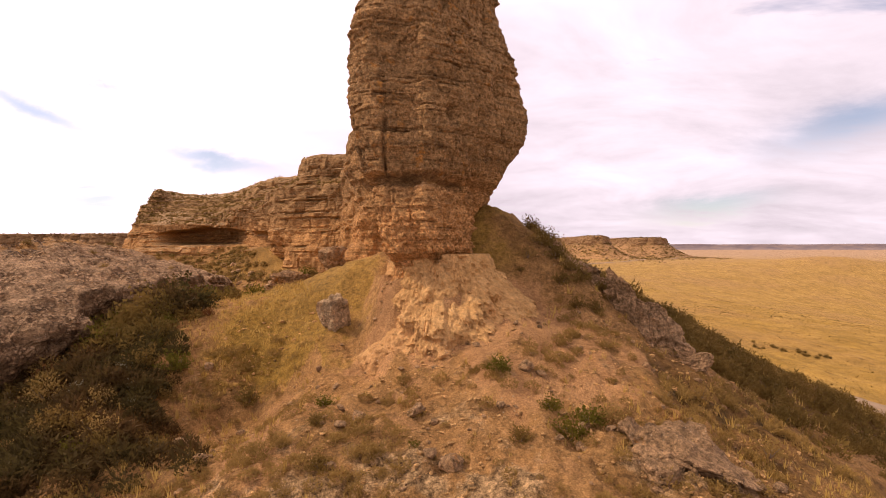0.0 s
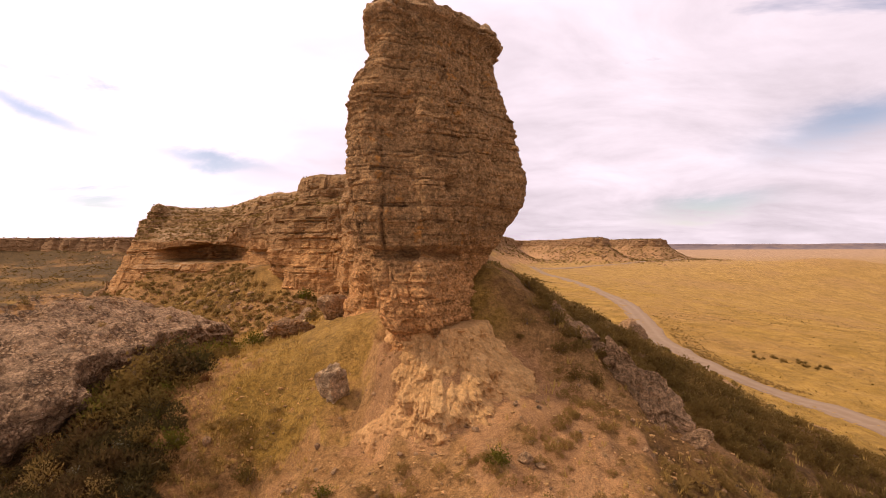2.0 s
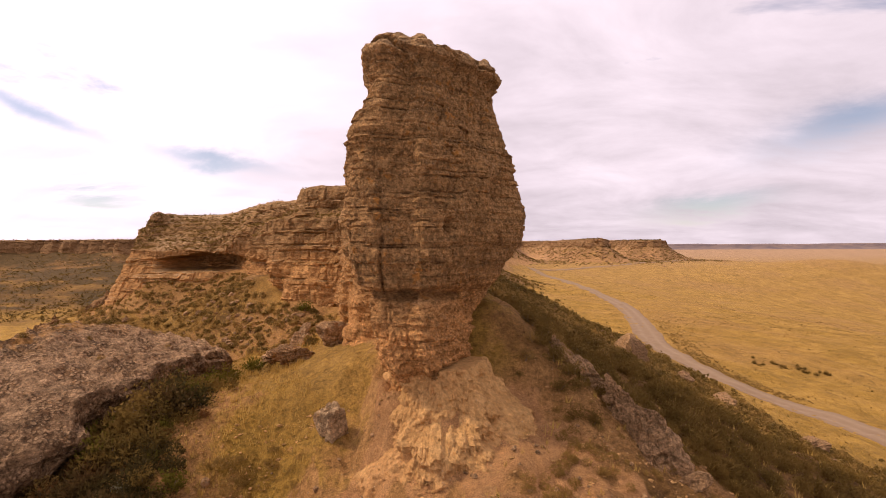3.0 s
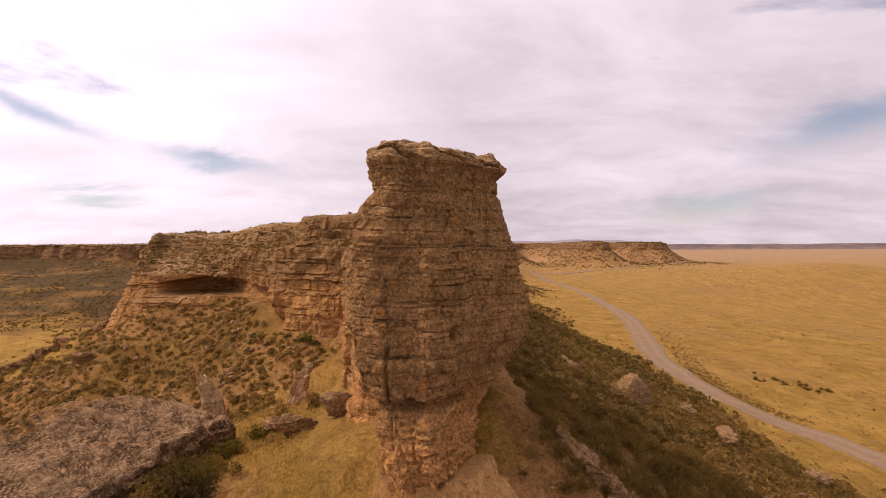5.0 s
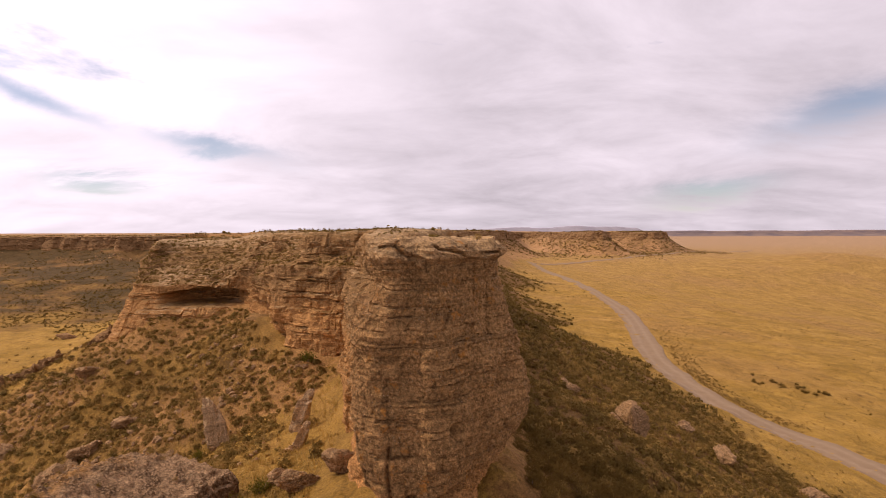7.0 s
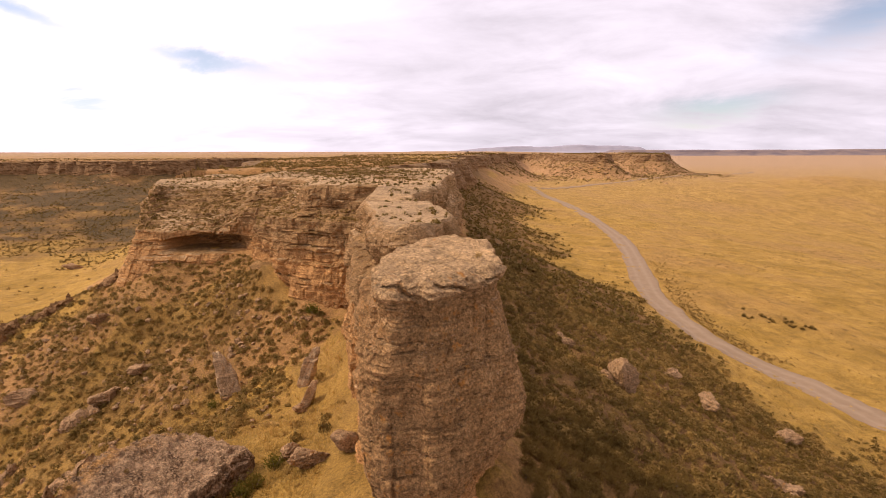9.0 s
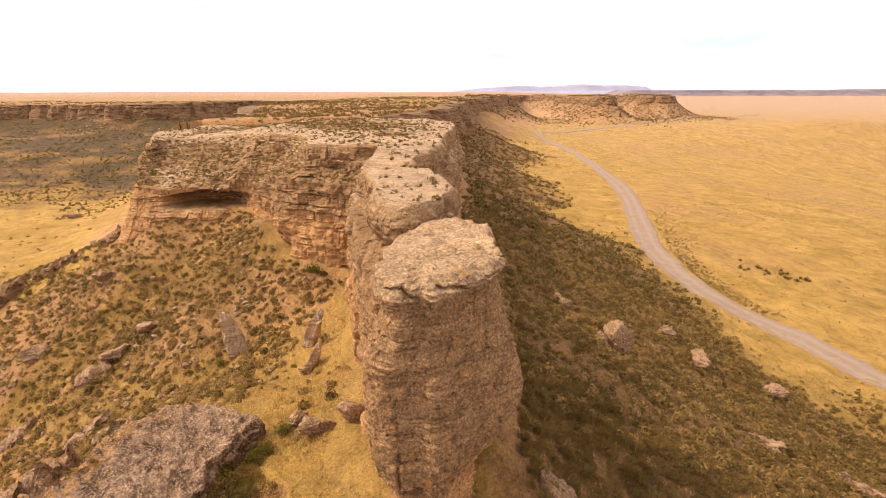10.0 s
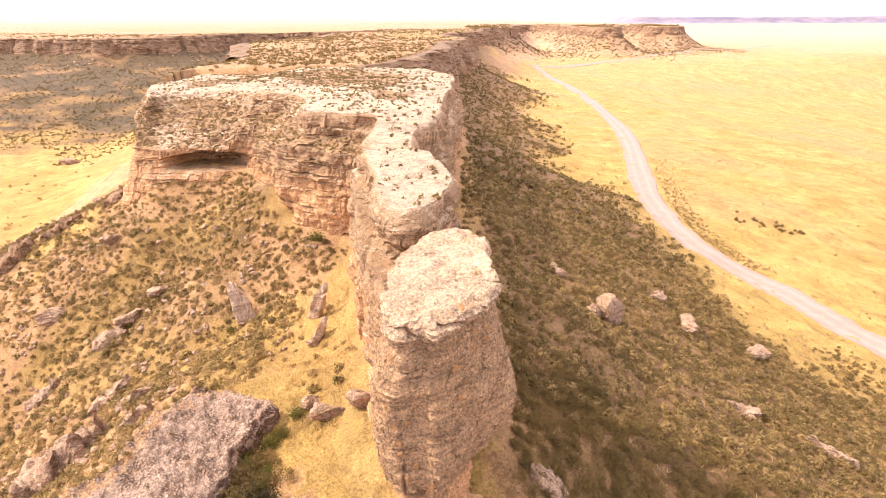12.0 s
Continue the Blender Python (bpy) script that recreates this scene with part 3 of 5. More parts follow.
def build_ground():
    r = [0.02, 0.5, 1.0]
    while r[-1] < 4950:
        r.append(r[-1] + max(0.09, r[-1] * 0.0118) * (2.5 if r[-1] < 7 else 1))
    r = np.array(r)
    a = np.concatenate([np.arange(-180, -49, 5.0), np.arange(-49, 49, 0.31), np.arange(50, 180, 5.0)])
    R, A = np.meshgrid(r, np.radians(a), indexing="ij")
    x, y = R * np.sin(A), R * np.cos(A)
    z, sd = ground_parts(x, y)
    out = np.maximum(-sd, 0)
    dist = np.hypot(x, y)
    grass = np.where(x > 0, sst(22, 42, out + 6 * fbm(x / 12, y / 12, 0, 3, 11)), 0.36 + 0.5 * fbm(x / 9, y / 9, 0, 3, 12)) + sst(30, 45, out)
    grass = grass + 0.9 * np.exp(-((x + 7) / 3.5) ** 2 - ((y - 27) / 11) ** 2)
    grass = grass + 0.7 * np.exp(-((x + 9.5) / 5) ** 2 - ((y - 40) / 13) ** 2)
    grass = np.where((x > 0) & (out < 20), 0.28 + 0.4 * fbm(x / 7, y / 7, 0, 3, 14), grass)
    grass = np.where((y < 22) & (out > 2) & (np.abs(x) < 14), 0.05 + 0.45 * fbm(x / 2.5, y / 2.5, 0, 4, 16), grass)
    grass = grass + 1.0 * np.exp(-((x + 5.6) / 2.6) ** 2 - ((y - 21.5) / 4.0) ** 2)
    grass = np.where(sd > 1, 0.35 + 0.6 * fbm(x / 60, y / 60, 0, 4, 18) + 0.5 * sst(500, 1200, dist), grass)
    ped = np.hypot((x + 0.1) / 2.5, (y - 20.6) / 4.7) - 1
    clay = (1 - sst(0.3, 0.7, ped + 0.2 * fbm(x, y, 0, 3, 21))) * (1 - sst(16.6, 18.0, y) * (x > 0)) * (1 - sst(15.4, 16.6, y + 0.5 * fbm(x * 0.8, y * 0.8, 0, 3, 22)) * sst(-1.7, -2.4, x)) + 0.8 * np.exp(-((x + 3.6 + 0.45 * (13.5 - y)) / 0.55) ** 2) * sst(8, 9, y) * (1 - sst(13, 15, y))
    clay = clay + 0.85 * np.exp(-((x - 2.5) / 1.6) ** 2 - ((y - 15.8) / 2.6) ** 2) + (0.2 + 0.1 * sst(0, 2, x) + 0.6 * fbm(x / 1.8, y / 1.8, 0, 4, 23)) * sst(-7, -5, x) * sst(9, 6, x) * sst(17.5, 15.5, y) * (y > 5)
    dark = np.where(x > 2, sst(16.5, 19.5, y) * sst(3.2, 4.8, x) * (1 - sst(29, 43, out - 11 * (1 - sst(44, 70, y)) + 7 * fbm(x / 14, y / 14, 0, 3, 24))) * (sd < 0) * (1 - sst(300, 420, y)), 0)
    dark = dark + np.where((x < -30) & (sd < 0), (1.4 + 0.55 * fbm(x / 13, y / 9, 0, 5, 27, 0.6)) * sst(165, 205, y + 0.2 * x + 16 + 16 * fbm(x / 30, y / 30, 0, 4, 26)), 0)
    dark = dark + np.where((sd < 0) & (y > 330) & (x > 5), np.maximum(0.8 * noses(x, y), 0.6 * (1 - sst(12, 26, out))) * (0.6 + 0.6 * fbm(x / 7, y / 7, 0, 3, 28)), 0) + np.where((sd > -6) & (sd < 1.5) & (y > 120), 0.5, 0)
    dark = dark + (0.2 + 0.3 * fbm(x / 6, y / 6, 0, 4, 29)) * sst(-12, -18, x) * sst(20, 27, y) * (1 - sst(95, 110, y)) * (1 - sst(38, 50, out)) * (sd < 0)
    dark = dark + np.maximum(0, 0.25 + 0.35 * sst(3, 7, x) + 0.6 * fbm(x / 1.5, y / 1.5, 0, 4, 34)) * sst(-5, 1.5, x) * sst(7, 9, y) * (1 - sst(15.5, 17, y)) * (1 - sst(10, 14, x))
    dark = dark + np.where(sd > 1.5, 0.3, 0) + (0.45 + 0.4 * fbm(x / 3, y / 3, 0, 4, 30)) * np.exp(-((x + 32) / 14) ** 2 - ((y - 60) / 12) ** 2) * (sd < 0)
    # shaded bank beside the pillar's foot: its shade is put into the soil colour
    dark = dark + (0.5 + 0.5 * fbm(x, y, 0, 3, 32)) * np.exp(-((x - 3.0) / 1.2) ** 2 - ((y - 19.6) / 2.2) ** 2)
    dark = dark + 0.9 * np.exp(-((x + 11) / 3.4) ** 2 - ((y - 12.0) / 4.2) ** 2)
    rub = (0.3 + 0.3 * (1 - sst(9, 12.5, y))) * (1 - sst(14, 16, y)) * sst(-6, -4.5, x) * sst(9, 7, x) * (0.6 + 0.9 * fbm(x / 1.5, y / 1.5, 0, 4, 31)) + np.where(sd > 0.5, 0.5 * fbm(x / 30, y / 30, 0, 3, 33), 0)
    flat = lambda q: np.asarray(q, float).ravel()
    v = np.stack([x, y, z], -1).reshape(-1, 3)
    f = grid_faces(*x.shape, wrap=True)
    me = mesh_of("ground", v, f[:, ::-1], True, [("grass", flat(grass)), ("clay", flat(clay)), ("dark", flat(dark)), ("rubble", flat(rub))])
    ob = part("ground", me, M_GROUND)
    tagged(ob, "dry grassland and eroded clay slopes with golden grass", "ground", kind="structure")


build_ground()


def build_road():
    c = spline(ROAD, 700, False)
    t = np.gradient(c, axis=0)
    t /= np.linalg.norm(t, axis=1)[:, None]
    n = np.stack([t[:, 1], -t[:, 0]], 1)
    s = np.linspace(-1, 1, 25)
    half = 3.3 + 0.35 * fbm(np.arange(700) / 9, 0, 0, 3, 5)
    P = c[:, None] + n[:, None] * (s[None, :, None] * half[:, None, None])
    z = ground_z(P[..., 0].ravel(), P[..., 1].ravel()).reshape(P.shape[:2])
    mid = np.convolve(np.pad(z[:, 12], 6, mode="edge"), np.ones(13) / 13, "valid")[:, None]
    z = np.maximum(z + 0.04, mid + 0.1 - 0.25 * s[None] ** 4)
    z[:, [0, -1]] -= 0.5
    track = np.exp(-((np.abs(s) - 0.36) / 0.16) ** 2)[None] + np.zeros_like(z)
    me = mesh_of("road", np.dstack([P, z]).reshape(-1, 3), grid_faces(*z.shape), True, [("track", track.ravel())])
    tagged(part("road", me, M_ROAD), "pale two-track dirt road winding across the plain", "road", kind="structure")


build_road()


# ---- rock masses ----
def loft_rock(name, xy, z, mat, relief, cap_step, cap_z, label, category="rock", run=None, smooth=True, rim=None, crust=None):
    """Rings of points from top to foot pushed out along their normals by relief; the top is filled."""
    d = np.roll(xy, -1, 1) - np.roll(xy, 1, 1)
    n = np.stack([d[..., 1], -d[..., 0]], -1)
    n /= np.linalg.norm(n, axis=-1)[..., None] + 1e-9
    area = np.sum(xy[0, :, 0] * np.roll(xy[0, :, 1], -1) - np.roll(xy[0, :, 0], -1) * xy[0, :, 1])
    n *= np.sign(area)
    seg = np.linalg.norm(np.roll(xy, -1, 1) - xy, axis=-1)
    if run is None:
        run = np.cumsum(seg, 1)
    rel = relief(xy[..., 0], xy[..., 1], z, run)
    p = xy + n * rel[..., None]
    nz, nu = z.shape
    v = np.dstack([p, z]).reshape(-1, 3)
    f = grid_faces(nz, nu, True)
    tri = np.concatenate([f[:, [0, 1, 2]], f[:, [0, 2, 3]]])
    if area > 0:
        tri = tri[:, ::-1]
    cv, cf = cdt_cap(p[0], cap_step, cap_z)
    cv[:nu, 2] = z[0]
    def attrs(q):
        return [(key, fun(q[:, 0], q[:, 1], q[:, 2])) for key, fun in (("rim", rim), ("crust", crust)) if fun]
    ob = part(name, mesh_of(name, v, tri, False, attrs(v)), mat)
    part("top", mesh_of("top", cv, cf, smooth, attrs(cv)), mat, ob, "pale weathered top surface")
    return tagged(ob, label, category)


CAP_PLAN = [(-2.45, 16.9), (-1.85, 16.3), (-1.0, 16.45), (-0.4, 16.3), (0.8, 17.5), (2.1, 19.1), (2.3, 20.6), (2.0, 22.2), (2.05, 24.2), (1.5, 25.3), (0.7, 25.8), (-0.7, 25.4),
            (-1.6, 23.9), (-2.35, 22.2), (-2.6, 19.7), (-2.62, 17.9)]


def build_pillar():
    # height; reach to either side; front
    prof = np.array([(13.5, -1.9, 2.0, 16.6), (17.2, -1.7, 1.9, 16.4), (17.55, -1.7, 1.75, 16.15), (17.8, -1.85, 1.6, 15.55), (18.6, -2.1, 1.55, 15.6), (19.4, -2.3, 1.55, 15.8), (19.95, -2.4, 1.85, 16.25),
                     (20.25, -2.7, 2.15, 15.95), (21.2, -2.9, 2.55, 15.9), (21.7, -3.0, 2.95, 15.95), (22.6, -3.12, 3.1, 16.0), (23.9, -3.1, 2.8, 16.1), (25.15, -3.0, 2.38, 16.15), (25.5, -2.8, 2.28, 16.3),
                     (26.2, -2.5, 2.05, 16.4), (27.0, -2.45, 2.0, 16.55), (27.3, -2.5, 1.85, 16.5), (27.5, -2.58, 2.2, 16.3), (27.75, -2.55, 2.2, 16.35), (27.95, -2.3, 2.0, 16.6)])
    prof[:, 1] += 0.08
    prof[:, 2] -= 0.06
    nz, nu = 360, 590
    zl = np.linspace(27.95, 13.5, nz)[:, None]
    o = spline(CAP_PLAN, 4000)
    # denser in front and on the sides towards it
    step = np.linalg.norm(np.roll(o, -1, 0) - o, axis=1) * (0.28 + sst(23.5, 19.5, o[:, 1]))
    at = np.concatenate([[0], np.cumsum(step)])
    u = np.interp(np.linspace(0, at[-1], nu, endpoint=False), at, np.arange(4001))
    o = np.stack([np.interp(u, np.arange(4001), np.append(o[:, i], o[0, i])) for i in (0, 1)], 1)
    xl, xr, yf = (np.interp(zl, prof[:, 0], prof[:, i]) for i in (1, 2, 3))
    x = xl + (o[None, :, 0] + 2.62) / 4.92 * (xr - xl)
    y = o[None, :, 1] + (yf - 16.3) * sst(22, 17, o[:, 1])[None] + 0.6 * sst(20, 25, o[:, 1])[None] * sst(27, 24, zl)
    # the neck swings in on its far side
    y = y + 0.5 * np.maximum(0, o[None, :, 0]) * sst(20.6, 19.0, zl) * sst(22, 17, o[:, 1])[None]
    z = zl + 0 * x

    def relief(x, y, z, run):
        cap = sst(26.9, 27.3, z)
        neck = sst(20.3, 19.6, z)
        r = fractured(x, y, z, run, 3) * (1 - 0.55 * cap) * (0.75 - 0.2 * neck)
        r = r + 0.13 * fbm(x / 1.6, y / 1.6, z / 1.6, 3, 23, 0.55) + (0.05 + 0.07 * neck) * fbm(x / 0.35, y / 0.35, z / 0.3, 3, 26, 0.65) + 0.03 * fbm(x / 0.12, y / 0.12, z / 0.1, 2, 28)
        lump = np.abs(vn(x / 0.85, y / 0.85, z / 0.8, 35))
        r = r + cap * (0.16 - 0.42 * (1 - np.clip(lump * 5, 0, 1)) * 0.8)
        # deep joints and a hollow in the face
        for jx, z0, z1, d in ((-1.75, 18.2, 24.2, 0.22), (-0.05, 20.6, 24.6, 0.10), (1.15, 17.8, 22.8, 0.16), (1.5, 24.5, 27.4, 0.22)):
            r = r - d * np.exp(-((x - jx - 0.12 * vn(z * 0.9, jx, 0, 33)) / 0.07) ** 2) * sst(z0, z0 + 0.6, z) * sst(z1, z1 - 0.6, z) * (y < 21) * (0.4 + 0.6 * sst(-0.2, 0.3, vn(z * 0.8, jx, 3, 34)))
        r = r - 0.5 * np.exp(-((x - 0.35) / 0.16) ** 2 - ((z - 22.1) / 0.28) ** 2) - 0.35 * np.exp(-((x - 1.9) / 0.25) ** 2 - ((z - 23.3) / 0.6) ** 2)
        r = r - 0.35 * np.exp(-((z - 20.05 - 0.18 * vn(x, y, 0, 36)) / 0.13) ** 2) * (x < 0.6)
        return r * (1 - 0.5 * sst(17.0, 16, z))

    def top(x, y):
        return 27.97 + 0.13 * fbm(x / 1.2, y / 1.2, 0, 3, 41, 0.6) + 0.06 * fbm(x / 0.4, y / 0.4, 0, 3, 43, 0.6) - 0.07 * np.clip(1 - 5 * np.abs(vn(x / 0.8, y / 1.1, 0, 45)), 0, 1)
    z = z + np.clip((z - 26.8) / 1.2, 0, 1) ** 2 * (0.13 * fbm(x / 1.2, y / 1.2, 0, 3, 41, 0.6) + 0.12 * vn(x / 0.6, y / 0.6, 3, 47))
    ob = loft_rock("rock_pillar", np.dstack([x, y]), z, M_PILLAR, relief, 0.09, top,
                   "tall weathered brown sandstone pillar with pale caprock and eroded neck", "rock formation")
    return ob


build_pillar()


def build_pedestal():
    """Rilled clay apron that flares from under the pillar's neck into the slope."""
    nz, nu = 84, 440
    s = np.linspace(0, 1, nu, endpoint=False)
    th = 2 * np.pi * s - 0.7 * np.sin(2 * np.pi * s) - np.pi / 2
    zl = np.linspace(17.75, 13.6, nz)[:, None]
    prof = np.array([(13.6, 3.3, 13.7), (14.4, 3.0, 14.1), (15.0, 2.8, 14.4), (15.6, 2.55, 14.75), (16.2, 2.25, 15.1), (16.8, 1.98, 15.45), (17.3, 1.78, 15.75), (17.7, 1.7, 15.95), (18.2, 1.6, 16.3)])
    hx, yf = (np.interp(zl, prof[:, 0], prof[:, i]) for i in (1, 2))
    c, sn = np.cos(th)[None], np.sin(th)[None]
    yc, yb = (yf + 25.5) / 2, (25.5 - yf) / 2
    hx = hx + (c > 0) * np.interp(zl, [13.6, 15.6, 16.2, 16.8, 17.3, 17.75], [2.2, 1.3, 0.9, 0.45, 0.15, 0.0])
    x = 0.05 + hx * np.sign(c) * np.abs(c) ** 0.8
    y = yc + yb * np.sign(sn) * np.abs(sn) ** 0.8
    z = zl + 0 * x

    def relief(x, y, z, run):
        lean = run + 0.25 * fbm(x * 0.8, y * 0.8, z * 0.8, 2, 71)
        band = sst(17.8, 17.2, z) * sst(14.9, 15.9, z) * (0.3 + 0.7 * sst(-0.3, 0.3, fbm(x * 0.7, y * 0.7, z, 2, 70)))
        rill = np.abs(vn(lean * 3.6, z * 0.5, 0, 72)) + 0.6 * np.abs(vn(lean * 8.5, z * 0.9, 0, 74))
        return 0.3 * fbm(x * 0.7, y * 0.7, z * 0.7, 3, 73) + 0.12 * fbm(x * 1.9, y * 1.9, z * 1.9, 3, 77) - 0.10 * band * (1 - rill) + 0.10 * fbm(x * 3, y * 3, z * 3, 4, 75, 0.6) + 0.045 * fbm(x * 10, y * 10, z * 10, 2, 76)
    loft_rock("clay_bank", np.dstack([x, y]), z, M_CLAY, relief, 0.3, lambda x, y: 17.75 + 0 * x, "rilled pale clay bank under the rock pillar", "clay bank", run=3.2 * th[None] + 0 * z)


build_pedestal()


def build_saddle():
    nz, nu = 110, 300
    th = np.linspace(0, 2 * np.pi, nu, endpoint=False)
    zl = np.linspace(24.9, 13.0, nz)
    k = ((24.9 - zl) / 11)[:, None]
    hx, hy = 2.4 + 0.3 * k, 6.1
    c, s = np.cos(th)[None], np.sin(th)[None]
    x = -1.9 - 0.25 * k + hx * np.sign(c) * np.abs(c) ** 0.7
    y = 28.8 + hy * np.sign(s) * np.abs(s) ** 0.7 + 0 * k
    z = zl[:, None] + 0 * x + np.linspace(1, 0, nz)[:, None] * (0.5 * vn(x / 2, y / 2, 0, 4) + 1.2 * sst(30, 34, y) + 0.9 * sst(24, 21, y))
    rel = lambda x, y, z, run: strata(x, y, z, run, 0.7, 0.2, 53, 1.6) + strata(x, y, z, run, 0.2, 0.06, 55, 0.6) + 0.35 * fbm(x / 2.2, y / 2.2, z / 2.2, 5, 57, 0.55)
    loft_rock("rock_saddle", np.dstack([x, y]), z, M_PILLAR, rel, 0.2,
              lambda x, y: 24.9 + 0.5 * vn(x / 2, y / 2, 0, 4) + 1.2 * sst(30, 34, y) + 0.9 * sst(24, 21, y) + 0.15 * fbm(x, y, 0, 3, 5),
              "low tan rock saddle joining pillar and mesa", "rock formation")


build_saddle()


def mesa_top(x, y):
    return 28.0 + 0.32 * sst(50, 57, y) - 1.3 * sst(-24, -42, x) + 0.35 * fbm(x / 9, y / 9, 0, 4, 66) + 0.10 * fbm(x / 1.2, y / 1.2, 0, 3, 67) - 1.1 * np.exp(-((y - 45.6) / 1.6) ** 2) * sst(-9, -7, x)


def build_mesa():
    nu, nz = 1650, 108
    rim = spline(MESA[:, :2], nu)
    sh = spline(MESA[:, 2:], nu)
    zt = mesa_top(rim[:, 0], rim[:, 1])
    k = np.linspace(0, 1, nz)[:, None]
    bowl = sst(4, 10, np.linalg.norm(sh, axis=1))[None]
    z = zt[None] * (1 - k) + 11.5 * k
    lip = 23.2 - 2.1 * bowl
    g = np.clip((zt[None] - z) / (zt[None] - lip), 0, 1)
    # upper bench runs out to the ledge, lower face is steep with a soft band under the ledge
    gt = g * 7 + 0.7 * vn(rim[None, :, 0] / 4, rim[None, :, 1] / 4, 0 * g, 78)
    gt = np.clip((np.floor(gt) + sst(0.38, 0.66, gt - np.floor(gt)) - 0.7 * vn(rim[None, :, 0] / 4, rim[None, :, 1] / 4, 0 * g, 78)) / 7, 0, 1)
    g = np.where(g >= 1, 1, (0.55 * g + 0.45 * gt))
    bw = sst(0.0, 0.5, bowl)
    run_out = bw * g ** (1.0 + 0.08 * bowl) + (1 - bw) * (0.08 * g + 0.85 * sst(0.52, 0.78, g))
    xy = rim[None] + sh[None] * run_out[..., None]
    seg = np.linalg.norm(np.roll(rim, -1, 0) - rim, axis=1)
    run = np.cumsum(seg)[None] + 0 * z

    def relief(x, y, z, run):
        r = fractured(x, y, z, run, 73, 3.0) * 0.8 + 0.6 * fractured(x, y, z, run, 75, 1.4) + 0.6 * fbm(x / 4, y / 4, z / 4, 5, 77, 0.55)
        r = r + (0.5 * sst(21.4, 20.9, z) + 1.5 * sst(20.6, 17.0, z)) * bowl
        arch = 20.55 - 0.035 * np.abs(x + 32.5) ** 1.6 + 0.15 * vn(x / 1.5, 0, 0, 79)
        cave = np.exp(-(((x + 33.6) / 5.0) ** 6)) * sst(arch + 0.12, arch - 0.12, z) * sst(18.0, 18.6, z) * (y > 60) * (y < 82)
        cave2 = np.exp(-(((x + 22.6) / 1.5) ** 4)) * sst(19.9, 19.6, z) * sst(17.4, 18.0, z) * (y > 60) * (y < 82)
        r = r - 5.0 * cave - 2.2 * cave2
        r = r + 1.6 * sst(18.5, 14, z) * bowl
        tuck = np.exp(-((z - 25.5 - 0.5 * vn(x / 3, y / 3, 0, 91)) / 0.5) ** 2) * sst(46, 41, y) * (1.9 + 0.9 * vn(x / 2, y / 2, 0, 93))
        drop = zt[None] - z
        r = r * (0.25 + 0.75 * sst(0.0, 1.2, drop)) - 0.45 * np.exp(-drop / 0.35)
        return r - 0.35 * tuck
    return loft_rock("mesa", np.dstack([xy[..., 0], xy[..., 1]]), z, M_MESA, relief, 0.55, mesa_top,
              "flat-topped bedded sandstone mesa with ledges and a shallow cave", "mesa", run=run,
              rim=lambda x, y, z: (1 - sst(5, 13, seg_dist(x, y, spline(MESA[:, :2], 160))[0] + 4 * fbm(x / 6, y / 6, 0, 3, 92))) * sst(25.5, 26.6, z) + (0.28 + 0.5 * fbm(x / 3, y / 3, z / 2, 3, 94)) * sst(26.4, 25.4, z))


mesa = build_mesa()
MESA_TREE = BVHTree.FromPolygons([v.co[:] for v in mesa.data.vertices], [p.vertices[:] for p in mesa.data.polygons])


def build_slab():
    out = spline([(-19.5, 14.5), (-17.6, 18.2), (-16.2, 20.8), (-15.9, 23.6), (-14.4, 26.3), (-12.2, 26.8), (-10.5, 26.3), (-10.9, 23), (-11.6, 19.5), (-11.9, 15.3), (-15, 12.6)], 420)
    nz = 60
    top = lambda x, y: 18.1 - 0.31 * (x + 16) + 0.02 * (y - 22) - 0.09 * np.maximum(0, 20.5 - y) ** 1.7 + 0.16 * fbm(x / 2.2, y / 2.2, 0, 3, 83, 0.55) + 0.05 * fbm(x / 0.4, y / 0.4, 0, 3, 84, 0.65) + 0.05 * fbm(x / 0.16, y / 0.16, 0, 2, 89, 0.6) - 0.06 * np.clip(1 - 7 * np.abs(vn(x / 1.3, y / 0.8, 0, 88)), 0, 1) - 0.13 * np.clip(3 * vn(x / 0.34, y / 0.3, 0, 91) - 1.2, 0, 1) * sst(-0.3, 0.2, vn(x / 1.6, y / 1.6, 0, 92))
    zt = top(out[:, 0], out[:, 1])
    k = np.linspace(0, 1, nz)[:, None]
    z = zt[None] - 0.12 + k * (10.5 - zt[None])
    c = out.mean(0)
    xy = c + (out - c)[None] * (1 - 0.04 * np.exp(-k * 14) + 0.10 * k - 0.12 * np.exp(-((k - 0.32) / 0.14) ** 2))[..., None]
    rel = lambda x, y, z, run: strata(x, y, z, run, 0.6, 0.2, 85, 1.4) + 0.3 * fbm(x / 1.3, y / 1.3, z / 1.3, 5, 87, 0.6)
    loft_rock("rock_slab", xy, z, M_SLAB, rel, 0.085, top, "tilted grey pebbly rock slab with orange lichen edge", "rock",
              crust=lambda x, y, z: sst(1.5, 0.3, seg_dist(x, y, out[::4])[0] + 0.5 * fbm(x, y, 0, 3, 90)) * sst(-13.2, -14.6, x))


build_slab()


